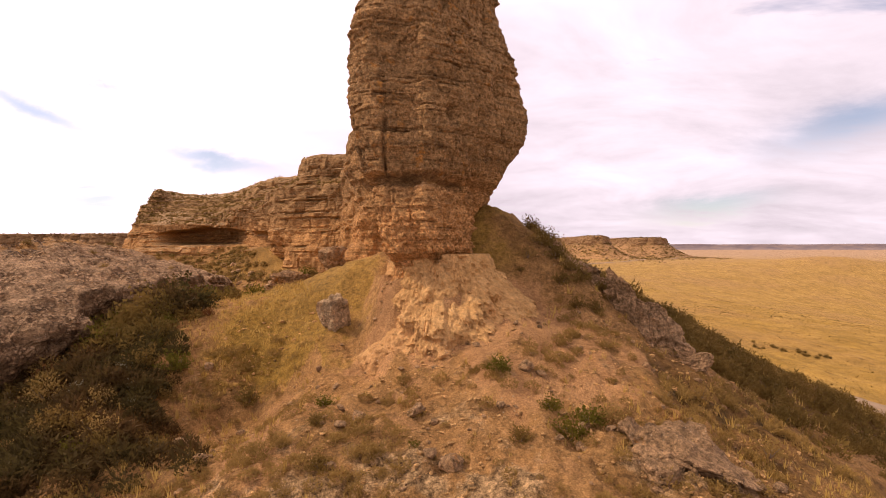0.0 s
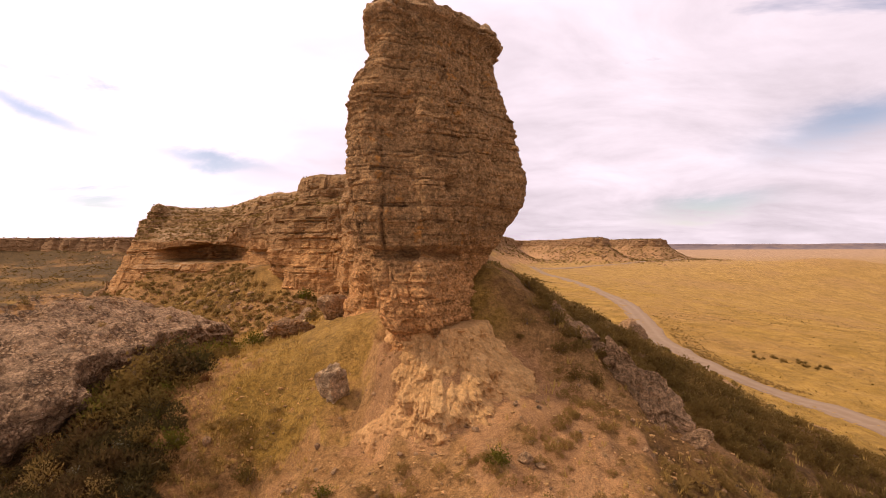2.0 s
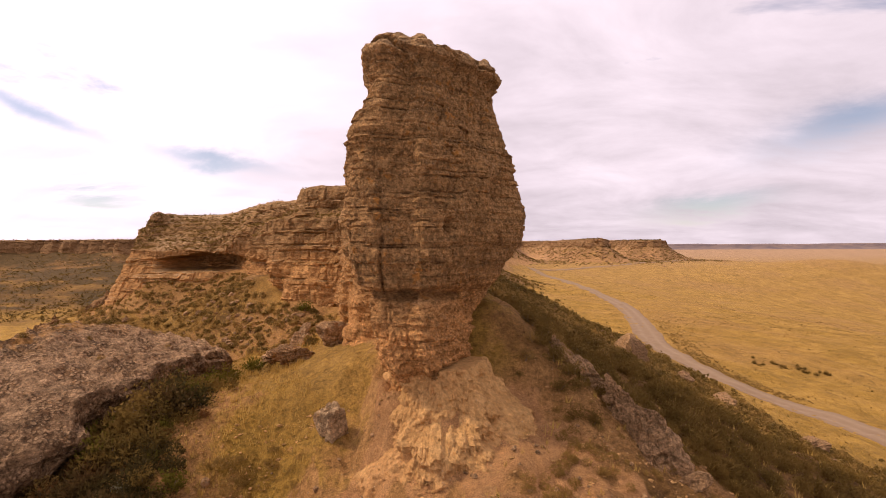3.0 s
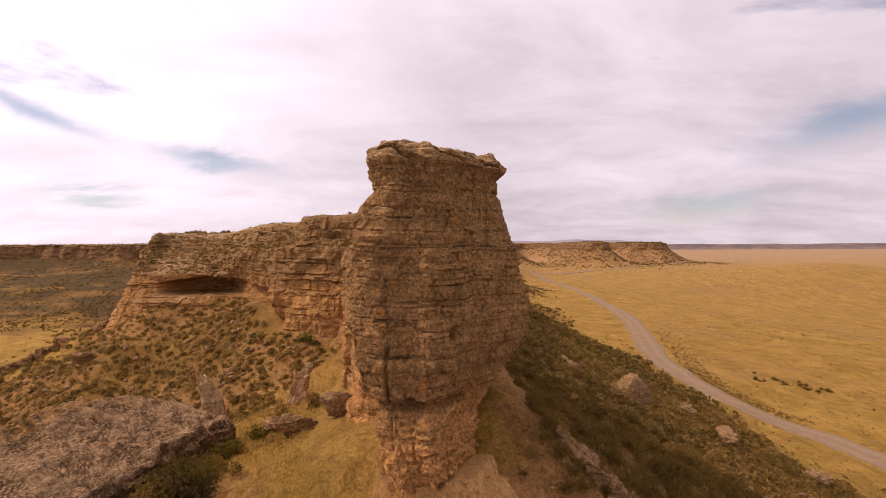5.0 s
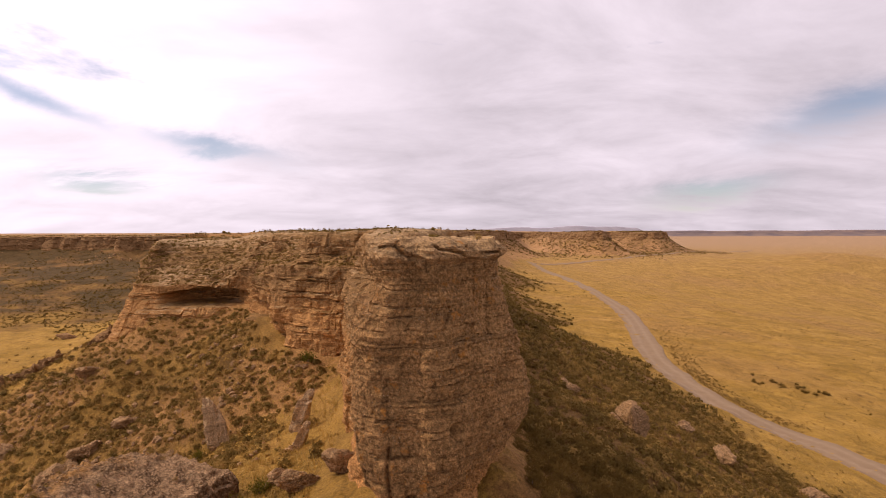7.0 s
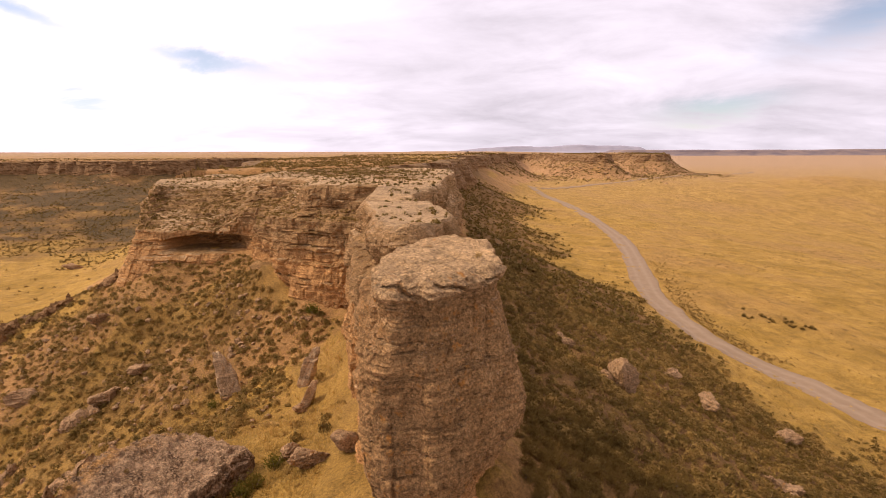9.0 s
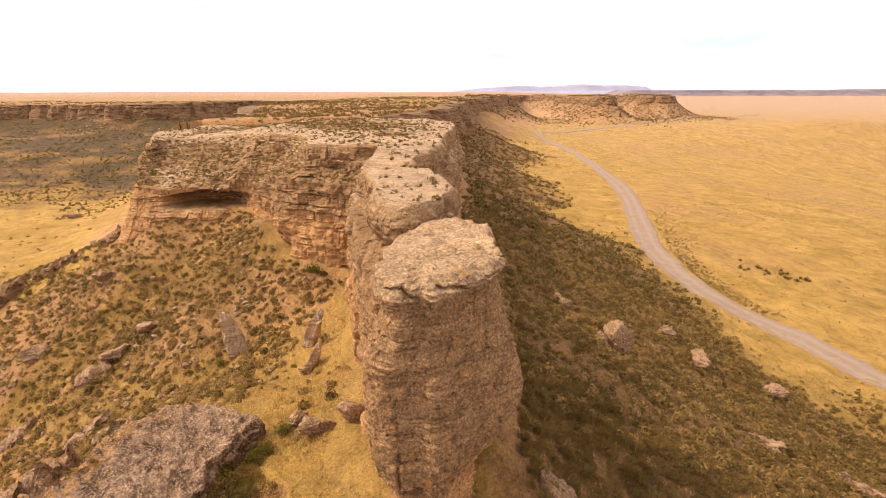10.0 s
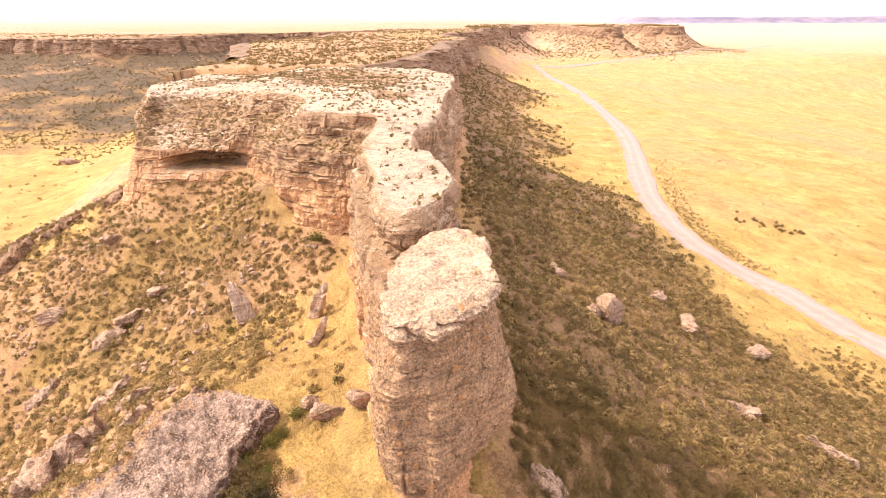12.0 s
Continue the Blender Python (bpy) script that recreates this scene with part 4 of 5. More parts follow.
def boulder_mesh(name, seed, facets=9, subdiv=4, rough=0.075):
    """An angular block: a sphere cut by planes, then weathered."""
    rng = np.random.default_rng(seed)
    bm = bmesh.new()
    bmesh.ops.create_icosphere(bm, subdivisions=subdiv, radius=1)
    v = np.array([q.co[:] for q in bm.verts])
    f = np.array([[q.index for q in p.verts] for p in bm.faces])
    bm.free()
    n = rng.normal(size=(facets, 3))
    n /= np.linalg.norm(n, axis=1)[:, None]
    d = rng.uniform(0.45, 0.9, facets)
    r = np.minimum(1.25, np.min(np.where(v @ n.T > 0.05, d / np.maximum(v @ n.T, 0.05), 9), axis=1))
    p = v * r[:, None]
    bed = p[:, 2] * 5 + 0.6 * vn(p[:, 0] * 1.5, p[:, 1] * 1.5, p[:, 2], seed + 5)
    r2 = r * (1 + 0.16 * fbm(p[:, 0] * 1.4 + seed, p[:, 1] * 1.4, p[:, 2] * 1.4, 2, seed)) + rough * fbm(p[:, 0] * 4 + seed, p[:, 1] * 4, p[:, 2] * 4, 4, seed, 0.65) + 0.09 * (hsh(np.floor(bed), bed * 0, bed * 0, seed) - 0.5) - 0.12 * np.clip(1 - 7 * np.abs(vn(p[:, 0] * 1.6, p[:, 1] * 1.6, p[:, 2] * 1.6, seed + 2)), 0, 1)
    q = v * r2[:, None]
    q = (q - (q.max(0) + q.min(0)) / 2) / (q.max(0) - q.min(0)) * 1.7
    return mesh_of(name, q, f, False)


BOULDERS = [boulder_mesh("boulder", 100 + i, 8 + i % 3) for i in range(7)]
SPIRES = [boulder_mesh("rock_shard", 140 + i, 10) for i in range(2)]


def boulder(x, y, w, d, h, kind=0, turn=0.0, lean=0.0, sink=0.25, label="pale angular sandstone boulder on the slope", group="fallen boulders", name="boulder", lift=0.0):
    ob = new(name, BOULDERS[kind % 7] if name != "rock_shard" else SPIRES[kind % 2])
    if not ob.data.materials:
        ob.data.materials.append(M_SHARD if name == "rock_shard" else M_BOULDER)
    z = float(ground_z(x, y)[0]) + h * (0.5 - sink) + lift
    ob.matrix_world = pose(x, y, z, 0, lean, turn) @ Matrix.Diagonal((w / 1.7, d / 1.7, h / 1.7, 1))
    return tagged(ob, label, "rock", group)


lone = boulder_mesh("boulder", 191, 9)
lone.materials.append(M_SHARD)
stand = new("boulder", lone)
stand.matrix_world = pose(-3.5, 17.3, float(ground_z(-3.5, 17.3)[0]) + 0.2, 4, -7, 25) @ Matrix.Diagonal((0.62, 0.5, 1.02, 1))
tagged(stand, "pale grey upright boulder beside the clay bank", "rock", "fallen boulders")
LEFT_ROCKS = [
        (-5.0, 25.6, 1.9, 1.6, 1.7, 40, 0), (-7.1, 25.6, 2.1, 1.5, 1.3, 10, -8), (-8.6, 27, 1.4, 1.0, 0.8, 70, 0),
        (-11.6, 39.8, 1.2, 1.0, 1.0, 30, 15), (-36.2, 52.6, 2.6, 2.2, 2.0, 0, 0),
        (-47, 55.5, 3.2, 2.4, 2.0, 50, 0), (-34, 56, 2.4, 2.0, 1.6, 15, 0), (-43.2, 64.3, 3.0, 2.2, 1.8, 80, 5)]
RIGHT_ROCKS = [
        (15.8, 44, 3.0, 2.8, 4.2, 15, 8), (13.9, 43.6, 1.6, 1.5, 1.7, 60, 0), (24.9, 55.4, 2.4, 1.8, 1.6, 30, 0), (27, 51.2, 2.2, 3.2, 2.3, 25, 20), (36.6, 52.6, 3.0, 2.0, 1.6, 10, 0),
        (35.2, 51.4, 2.0, 1.6, 1.3, 50, 0), (26.3, 36.9, 2.6, 1.6, 1.0, 20, 0), (12.1, 50, 1.6, 1.2, 1.2, 0, 0), (11.4, 50.8, 0.9, 1.0, 0.8, 0, 0)]
for i, (x, y, w, d, h, turn, lean) in enumerate(LEFT_ROCKS + RIGHT_ROCKS):
    boulder(x, y, w, d, h, i + 6, turn, lean, 0.25)
for i, (x, y, w, d, h, turn, lean) in enumerate([(-11.9, 44.2, 1.7, 1.2, 4.6, 20, 26), (-20.9, 48.5, 2.4, 1.6, 5.4, -10, -6), (-11.0, 40.6, 1.2, 0.9, 2.6, 40, 35)]):
    boulder(x, y, w, d, h, i, turn, lean, 0.2, "leaning pale rock shard standing in grass", "standing shards", "rock_shard")


# ---- canyon and plateau walls ----
def build_wall(name, line, height, seed, label, nz=34, step=1.3, flip=1):
    """A bedded cliff band that follows a rim line, with buttresses and a ledge-broken face."""
    seg = np.linalg.norm(np.diff(line, axis=0), axis=1)
    run = np.concatenate([[0], np.cumsum(seg)])
    n = int(run[-1] / step)
    t = np.linspace(0, run[-1], n)
    c = np.stack([np.interp(t, run, line[:, 0]), np.interp(t, run, line[:, 1])], 1)
    g = np.gradient(c, axis=0)
    for i in range(2):
        g[1:-1] = (g[:-2] + g[1:-1] + g[2:]) / 3
    g /= np.linalg.norm(g, axis=1)[:, None]
    nrm = np.stack([g[:, 1], -g[:, 0]], 1) * flip
    rim = 28 + 1.2 * fbm(c[:, 0] / 120, c[:, 1] / 120, 0, 3, 61) - 2.0 * sst(-60, -160, c[:, 0])
    k = np.linspace(0, 1, nz)[:, None]
    z = rim[None] - height * k
    x, y = c[None, :, 0] + 0 * z, c[None, :, 1] + 0 * z
    r = fractured(x, y, z, t[None] + 0 * z, seed, 4.0) + 4.0 * np.abs(vn(t[None] / 13 + 0 * z, z * 0.04, 0, seed + 2)) - 2.2 * np.clip(1 - 2.6 * np.abs(vn(t[None] / 8 + 0 * z, z * 0.05, 5, seed + 6)), 0, 1) + 0.9 * fbm(t[None] / 5 + 0 * z, z / 6, 0, 4, seed + 4) + 0.6 * fbm(t[None] / 2.3 + 0 * z, z / 3, 0, 3, seed + 8, 0.65) + 6.0 * k ** 1.2 - 1.0
    r[0] = np.minimum(r[0], 0.2)
    P = np.dstack([c[None] + nrm[None] * r[..., None], z])
    back = np.dstack([(c - nrm * 6)[None], (rim - 0.3)[None]])
    P = np.concatenate([back, P])
    f = grid_faces(nz + 1, n)
    me = mesh_of(name, P.reshape(-1, 3), f if flip > 0 else f[:, ::-1], False)
    tagged(part(name, me, M_CANYON), label, "cliff", kind="structure")


build_wall("wall_plateau_rim", RIM_RIGHT, 15, 501, "bedded rock rim of the escarpment above the plain", step=1.4, flip=1)
build_wall("wall_canyon", RIM_LEFT, 17, 531, "dark bedded canyon wall beyond the meadow", step=1.2, flip=1)


# ---- far distance ----
def build_far(name, x0, x1, y, base, top, seed, mat, label, steep, rag):
    """A long far ridge with a sloping face and a flat or peaked crest."""
    n, m = 260, 14
    x = np.linspace(x0, x1, n)
    u = np.linspace(0, 1, n)
    crest = top(u) + rag * fbm(x / 180, 0, 0, 5, seed)
    k = np.linspace(0, 1, m)[:, None]
    prof = np.where(k < 0.6, k / 0.6 * 0.55, 0.55 + 0.45 * sst(0.6, 0.75, k))
    z = base + (crest[None] - base) * prof
    yy = y + steep * k + 18 * fbm(x / 220, 0, 0, 3, seed + 3)[None] + 3 * fbm(x[None] / 60, k * 3, 0, 3, seed + 5)
    v = np.dstack([np.broadcast_to(x, z.shape), yy, z]).reshape(-1, 3)
    v2 = np.column_stack([x, yy[-1] + 250, crest])
    f = grid_faces(m + 1, n)
    tagged(part(name, mesh_of(name, np.concatenate([v, v2]), f, True), mat), label, "hills", kind="structure")


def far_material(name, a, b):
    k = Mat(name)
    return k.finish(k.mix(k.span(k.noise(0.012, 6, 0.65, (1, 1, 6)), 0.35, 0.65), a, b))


# distance haze of mesa and mountains is painted into these base colours
M_FARMESA = far_material("far_mesa_hazed", (0.17, 0.135, 0.14), (0.28, 0.205, 0.17))
M_MOUNTAIN = far_material("far_mountain_hazed", (0.31, 0.285, 0.32), (0.36, 0.325, 0.35))
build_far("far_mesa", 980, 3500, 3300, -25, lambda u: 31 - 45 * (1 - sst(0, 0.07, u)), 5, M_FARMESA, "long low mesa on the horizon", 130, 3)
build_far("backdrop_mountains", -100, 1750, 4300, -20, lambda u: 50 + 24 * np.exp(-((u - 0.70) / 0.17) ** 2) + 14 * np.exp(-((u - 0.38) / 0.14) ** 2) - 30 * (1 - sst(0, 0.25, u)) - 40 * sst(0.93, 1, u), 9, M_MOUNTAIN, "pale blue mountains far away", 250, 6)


# ---- stones ----
ROCK_CHIPS = [boulder_mesh("stone", 160 + i, 8, 2, 0.05) for i in range(5)]
for me in ROCK_CHIPS:
    me.materials.append(M_BOULDER)


def stone(x, y, w, i, label="pale rough stone lying on dry soil", group="loose stones"):
    ob = new("stone", ROCK_CHIPS[i % 5])
    r = random.Random(i * 7 + 1)
    h = w * r.uniform(0.5, 0.8)
    ob.matrix_world = pose(x, y, float(ground_z(x, y)[0]) + 0.2 * h, r.uniform(-15, 15), r.uniform(-15, 15), r.uniform(0, 360)) @ Matrix.Diagonal((w / 1.7, w * r.uniform(0.6, 0.9) / 1.7, h / 1.7, 1))
    tagged(ob, label, "stone", group)


for i, (x, y, w) in enumerate([(0.17, 10.6, 0.75), (-0.25, 10.75, 0.4), (-0.62, 12.2, 0.45), (2.05, 13.2, 0.42), (1.3, 12.0, 0.3), (-1.9, 12.3, 0.45), (-2.3, 11.9, 0.3), (-2.9, 14.4, 0.25),
                               (-6.5, 13.2, 0.5), (0.9, 14.4, 0.25), (-0.2, 14.0, 0.22), (-7.2, 16.4, 0.35), (2.4, 11.0, 0.28), (-5.2, 11.4, 0.35)]):
    stone(x, y, w, i)
rs = random.Random(5)
for i in range(150):
    a, b = rs.uniform(-6, 8), rs.uniform(9.4, 17)
    stone(a, b, 0.08 + 0.22 * rs.random() ** 2.5, 20 + i)
# broken plates of an outcrop
for i in range(26):
    stone(rs.gauss(5.0, 0.9), rs.gauss(10.9, 0.4), rs.uniform(0.2, 0.6), 300 + i, "flaky pinkish rock plate of a broken outcrop", "outcrop plates")
for i, (x, y, w, d, h, turn) in enumerate([(5.3, 10.6, 2.0, 1.2, 0.5, 15), (5.7, 18.0, 1.0, 0.8, 0.8, 30), (7.6, 15.9, 1.0, 0.8, 0.6, 140), (7.2, 17.0, 0.9, 0.8, 0.7, 20)]):
    boulder(x, y, w, d, h, i + 2, turn, 18, 0.32, "pinkish rock ledge with orange lichen on the ridge", "ridge ledges")
for i, (x, y, w) in enumerate([(-118, 167, 6), (-70, 69, 3), (-63, 77, 2.4), (-58, 86, 3), (-53, 96, 3)]):
    boulder(x, y, w, w * 0.7, w * 0.4, i, i * 40, 0, 0.25, "dark weathered boulder at the meadow edge", "meadow edge rocks")


def scatter(name, base_v, base_f, x, y, z, size, rng, mat, label, category, squash=(0.8, 1.2), tilt=0.12):
    """One mesh of many small pieces set at the given places."""
    n, nv = len(x), len(base_v[0])
    pick = rng.integers(0, len(base_v), n)
    B = np.stack(base_v)[pick]
    a = rng.uniform(0, 2 * np.pi, n)
    c, s = np.cos(a)[:, None], np.sin(a)[:, None]
    tx, ty = rng.normal(0, tilt, n)[:, None], rng.normal(0, tilt, n)[:, None]
    X, Y = B[..., 0] * c - B[..., 1] * s, B[..., 0] * s + B[..., 1] * c
    Z = B[..., 2] * rng.uniform(*squash, n)[:, None]
    X, Y = X + tx * Z, Y + ty * Z
    V = np.stack([X * size[:, None] + x[:, None], Y * size[:, None] + y[:, None], Z * size[:, None] + z[:, None]], -1)
    F = (base_f[None] + (np.arange(n) * nv)[:, None, None]).reshape(-1, 3)
    ob = part(name, mesh_of(name, V.reshape(-1, 3), F), mat)
    return tagged(ob, label, category, kind="stuff")


def outcrop(cx, cy, length, width, height, angle, seed, label, mat=None, group=""):
    """A broken ledge of bedded rock standing out of a slope."""
    n, nz = int(length * 20) + 60, 26
    th = np.linspace(0, 2 * np.pi, n, endpoint=False)
    u, v = length / 2 * np.sign(np.cos(th)) * np.abs(np.cos(th)) ** 0.8, width / 2 * np.sign(np.sin(th)) * np.abs(np.sin(th)) ** 0.8
    u = u * (1 + 0.22 * vn(th * 2.2, 0, 0, seed)) 
    v = v * (1 + 0.4 * vn(u * 1.3, np.sign(v), 0, seed + 1))
    ca, sa = math.cos(radians(angle)), math.sin(radians(angle))
    x, y = cx + u * ca - v * sa, cy + u * sa + v * ca
    top = lambda x, y: ground_z(x, y) + height * (0.75 + 0.45 * vn(x * 1.1, y * 1.1, 0, seed + 2) + min(0.5, 0.5 / height) * (hsh(np.floor(x * 1.7 + 0.4 * y), np.floor(y * 1.9), 0 * x, seed + 4) - 0.5)) + 0.05 * fbm(x * 3, y * 3, 0, 3, seed + 3)
    zt = top(x, y)
    k = np.linspace(0, 1, nz)[:, None]
    z = zt[None] - k * (height + 0.9)
    flare = 0.86 + 0.2 * k
    X, Y = cx + (x - cx)[None] * flare, cy + (y - cy)[None] * flare
    rel = lambda x, y, z, run: strata(x, y, z, run, 0.3, 0.16, seed, 0.8) + 0.16 * fbm(x / 0.7, y / 0.7, z / 0.7, 4, seed + 6, 0.6)
    ob = loft_rock("rock_ledge", np.dstack([X, Y]), z, mat or M_BOULDER, rel, 0.12 * max(1.0, length / 5), top, label, "rock")
    return tagged(ob, group=group)


for args in ((5.1, 19.2, 2.4, 1.5, 0.5, -56, 811, "pinkish rock ledge with orange lichen on the ridge"), (6.5, 17.2, 2.9, 1.6, 0.9, -50, 813, "pinkish rock ledge with orange lichen on the ridge"),
             (-19.0, 31.8, 2.6, 1.8, 0.9, 20, 861, "grey weathered rock mass below the slab"), (-31, 32, 7.5, 5.5, 1.9, 35, 863, "grey weathered rock mass below the slab"), (-24.5, 33.5, 2.6, 1.5, 0.9, 25, 865, "grey weathered rock mass below the slab"),
             (5.1, 10.75, 3.2, 1.5, 0.28, -8, 815, "low rubbly rock outcrop on the slope"),
             (-61.5, 69, 7, 3.4, 1.7, 35, 821, "dark rock outcrop along the meadow edge"), (-55.8, 73, 5.5, 2.2, 1.1, 40, 823, "dark rock outcrop along the meadow edge"), (-48.6, 75, 3.6, 2.4, 0.9, 30, 825, "dark rock outcrop along the meadow edge"), (-45.8, 75.8, 2.2, 1.7, 0.7, 50, 827, "dark rock outcrop along the meadow edge"),
             (-37.5, 50.5, 4.2, 1.6, 0.9, 30, 831, "pale broken rock ledge among shrubs"), (-33, 42, 4.5, 1.4, 0.7, 40, 833, "pale broken rock ledge among shrubs"), (-27, 37.5, 3.6, 1.3, 0.7, 35, 835, "pale broken rock ledge among shrubs"), (-44, 47, 4.0, 1.5, 0.8, 20, 837, "pale broken rock ledge among shrubs"),
             (33, 35, 4.2, 1.4, 0.7, 150, 841, "pale broken rock ledge on the brushy slope"), (25.6, 36.6, 2.6, 1.2, 0.5, 160, 843, "pale broken rock ledge on the brushy slope")):
    outcrop(*args, mat=M_CANYON if args[-1].startswith("dark") else None, group="rock ledges")


def fallen_rock(name, box, density, n, size, seed, label):
    """Fields of fallen blocks below the far rims."""
    rng = np.random.default_rng(seed)
    x, y = rng.uniform(box[0], box[1], n), rng.uniform(box[2], box[3], n)
    z, sd = ground_parts(x, y)
    keep = rng.random(n) < density(x, y, -sd)
    x, y, z = x[keep], y[keep], z[keep]
    bm = bmesh.new()
    bmesh.ops.create_icosphere(bm, subdivisions=1, radius=0.5)
    v = np.array([q.co[:] for q in bm.verts])
    f = np.array([[q.index for q in p.verts] for p in bm.faces])
    bm.free()
    base = [v[f].reshape(-1, 3) * 0 + (v * (1 + 0.4 * rng.normal(0, 0.5, (len(v), 1))) * (1, 0.75, 0.7))[f].reshape(-1, 3) for _ in range(6)]
    scatter(name, base, np.arange(f.size).reshape(-1, 3), x, y, z + 0.1, size * (0.4 + rng.random(len(x)) ** 2), rng, M_BOULDER, label, "rocks", tilt=0)


fallen_rock("butte_rocks", (15, 330, 420, 700), lambda x, y, out: (out > -2) * (0.9 * noses(x, y) + 0.6 * (out < 16)) * sst(-0.5, 0.3, fbm(x / 14, y / 14, 0, 3, 93)), 9000, 2.6, 71, "pale fallen blocks strewn over the far butte slopes")
fallen_rock("canyon_rocks", (-330, -30, 200, 440), lambda x, y, out: (out > -2) * (out < 22) * sst(-0.4, 0.4, fbm(x / 14, y / 14, 0, 3, 95)) * 0.8, 9000, 1.7, 72, "fallen blocks below the canyon rim")


fallen_rock("slope_rocks", (-62, -14, 28, 66), lambda x, y, out: (out > 2) * (0.15 + 0.85 * sst(0.0, 0.5, fbm(x / 7, y / 7, 0, 3, 97))), 1500, 0.75, 73, "small pale rock fragments on the sunny slope")


def gravel():
    rng = np.random.default_rng(8)
    n = 7600
    x, y = rng.uniform(-9, 10, n), 8.5 + 10 * rng.random(n) ** 1.3
    keep = fbm(x / 1.4, y / 1.4, 0, 3, 19) > -0.15
    x, y = x[keep], y[keep]
    bm = bmesh.new()
    bmesh.ops.create_icosphere(bm, subdivisions=1, radius=0.5)
    v = np.array([q.co[:] for q in bm.verts])
    f = np.array([[q.index for q in p.verts] for p in bm.faces])
    bm.free()
    base = [v * (1 + 0.35 * rng.normal(0, 0.5, (len(v), 1))) * (1, 0.75, 0.55) for _ in range(8)]
    scatter("gravel", base, f, x, y, ground_z(x, y), 0.03 + 0.15 * rng.random(len(x)) ** 3.2, rng, M_GRAVEL, "loose pale gravel on the slope", "gravel", tilt=0)


gravel()


# ---- shrubs and grass ----
def sprigs(n, rng, leaves=7, size=0.085, spread=1.0):
    """A round bush of leafy twigs, about 1 m across and 0.75 m high."""
    th, ph = rng.uniform(0, 2 * np.pi, n), np.arccos(rng.uniform(0.05, 1, n))
    tip = np.stack([np.sin(ph) * np.cos(th) * 0.5 * spread, np.sin(ph) * np.sin(th) * 0.5 * spread, 0.12 + np.cos(ph) * 0.55], 1) * rng.uniform(0.7, 1.12, n)[:, None]
    V = []
    for j in range(leaves):
        t = 0.3 + 0.7 * (j + rng.random(n)) / leaves
        c = tip * t[:, None] + rng.normal(0, 0.035, (n, 3))
        q = tip / np.linalg.norm(tip, axis=1)[:, None] + rng.normal(0, 0.55, (n, 3)) + (0, 0, 0.3)
        q /= np.linalg.norm(q, axis=1)[:, None]
        w = np.cross(q, rng.normal(size=(n, 3)))
        w /= np.linalg.norm(w, axis=1)[:, None]
        k = size * rng.uniform(0.6, 1.4, n)[:, None]
        V.append(np.stack([c - w * k * 0.62, c + w * k * 0.62, c + q * k * 1.15], 1))
    v = np.concatenate(V)
    return v.reshape(-1, 3), np.arange(len(v) * 3).reshape(-1, 3)


def dome(n, rng, size=0.13):
    """A rounded bush of leaf clumps, 1 m across, uneven in outline."""
    th, ph = rng.uniform(0, 2 * np.pi, n), np.arccos(rng.uniform(-0.05, 1, n))
    d = np.stack([np.sin(ph) * np.cos(th), np.sin(ph) * np.sin(th), np.cos(ph)], 1)
    lobe = 1 + 0.3 * vn(d[:, 0] * 1.6 + rng.random() * 50, d[:, 1] * 1.6, d[:, 2] * 1.6, 7)
    c = d * (0.42, 0.42, 0.4) * (rng.uniform(0.45, 1.05, n) * lobe)[:, None] + (0, 0, 0.1)
    q = d + rng.normal(0, 0.32, (n, 3))
    q /= np.linalg.norm(q, axis=1)[:, None]
    a = np.cross(q, rng.normal(size=(n, 3)))
    a /= np.linalg.norm(a, axis=1)[:, None]
    b = np.cross(q, a)
    k = (size * rng.uniform(0.6, 1.35, n))[:, None]
    tip = c + k * (a * 0.9 + d * 0.35 + (0, 0, 0.15))
    return np.stack([c + k * (-0.5 * a + 0.8 * b), c + k * (-0.5 * a - 0.8 * b), tip], 1).reshape(-1, 3), np.arange(n * 3).reshape(n, 3)


def wisp(n, rng):
    """A bush of thin upright twigs with small leaves, 1 m across."""
    th, r = rng.uniform(0, 2 * np.pi, n), 0.4 * np.sqrt(rng.random(n))
    o = np.stack([np.cos(th), np.sin(th), 0 * th], 1)
    root = o * r[:, None] + np.stack([0 * th, 0 * th, rng.uniform(0.0, 0.62, n) * (1 - 1.5 * r)], 1)
    way = o * (0.25 + r[:, None]) + rng.normal(0, 0.4, (n, 3)) + (0, 0, 0.7)
    way /= np.linalg.norm(way, axis=1)[:, None]
    side = np.cross(way, rng.normal(size=(n, 3)))
    side /= np.linalg.norm(side, axis=1)[:, None]
    k = rng.uniform(0.07, 0.2, n)[:, None]
    return np.stack([root - side * 0.03, root + side * 0.03, root + way * k], 1).reshape(-1, 3), np.arange(n * 3).reshape(n, 3)


def tuft(n, rng):
    th = rng.uniform(0, 2 * np.pi, n)
    b = np.stack([np.cos(th), np.sin(th), 0 * th], 1) * rng.uniform(0, 0.25, n)[:, None]
    tip = b * 2.2 + np.stack([rng.normal(0, 0.12, n), rng.normal(0, 0.12, n), rng.uniform(0.5, 1.0, n)], 1)
    s = np.stack([-np.sin(th), np.cos(th), 0 * th], 1) * 0.055
    return np.stack([b - s, b + s, tip], 1).reshape(-1, 3), np.arange(n * 3).reshape(n, 3)


def bases(fun, n, count, seed, **kw):
    rng = np.random.default_rng(seed)
    made = [fun(n, rng, **kw) for _ in range(count)]
    return [m[0] for m in made], made[0][1]


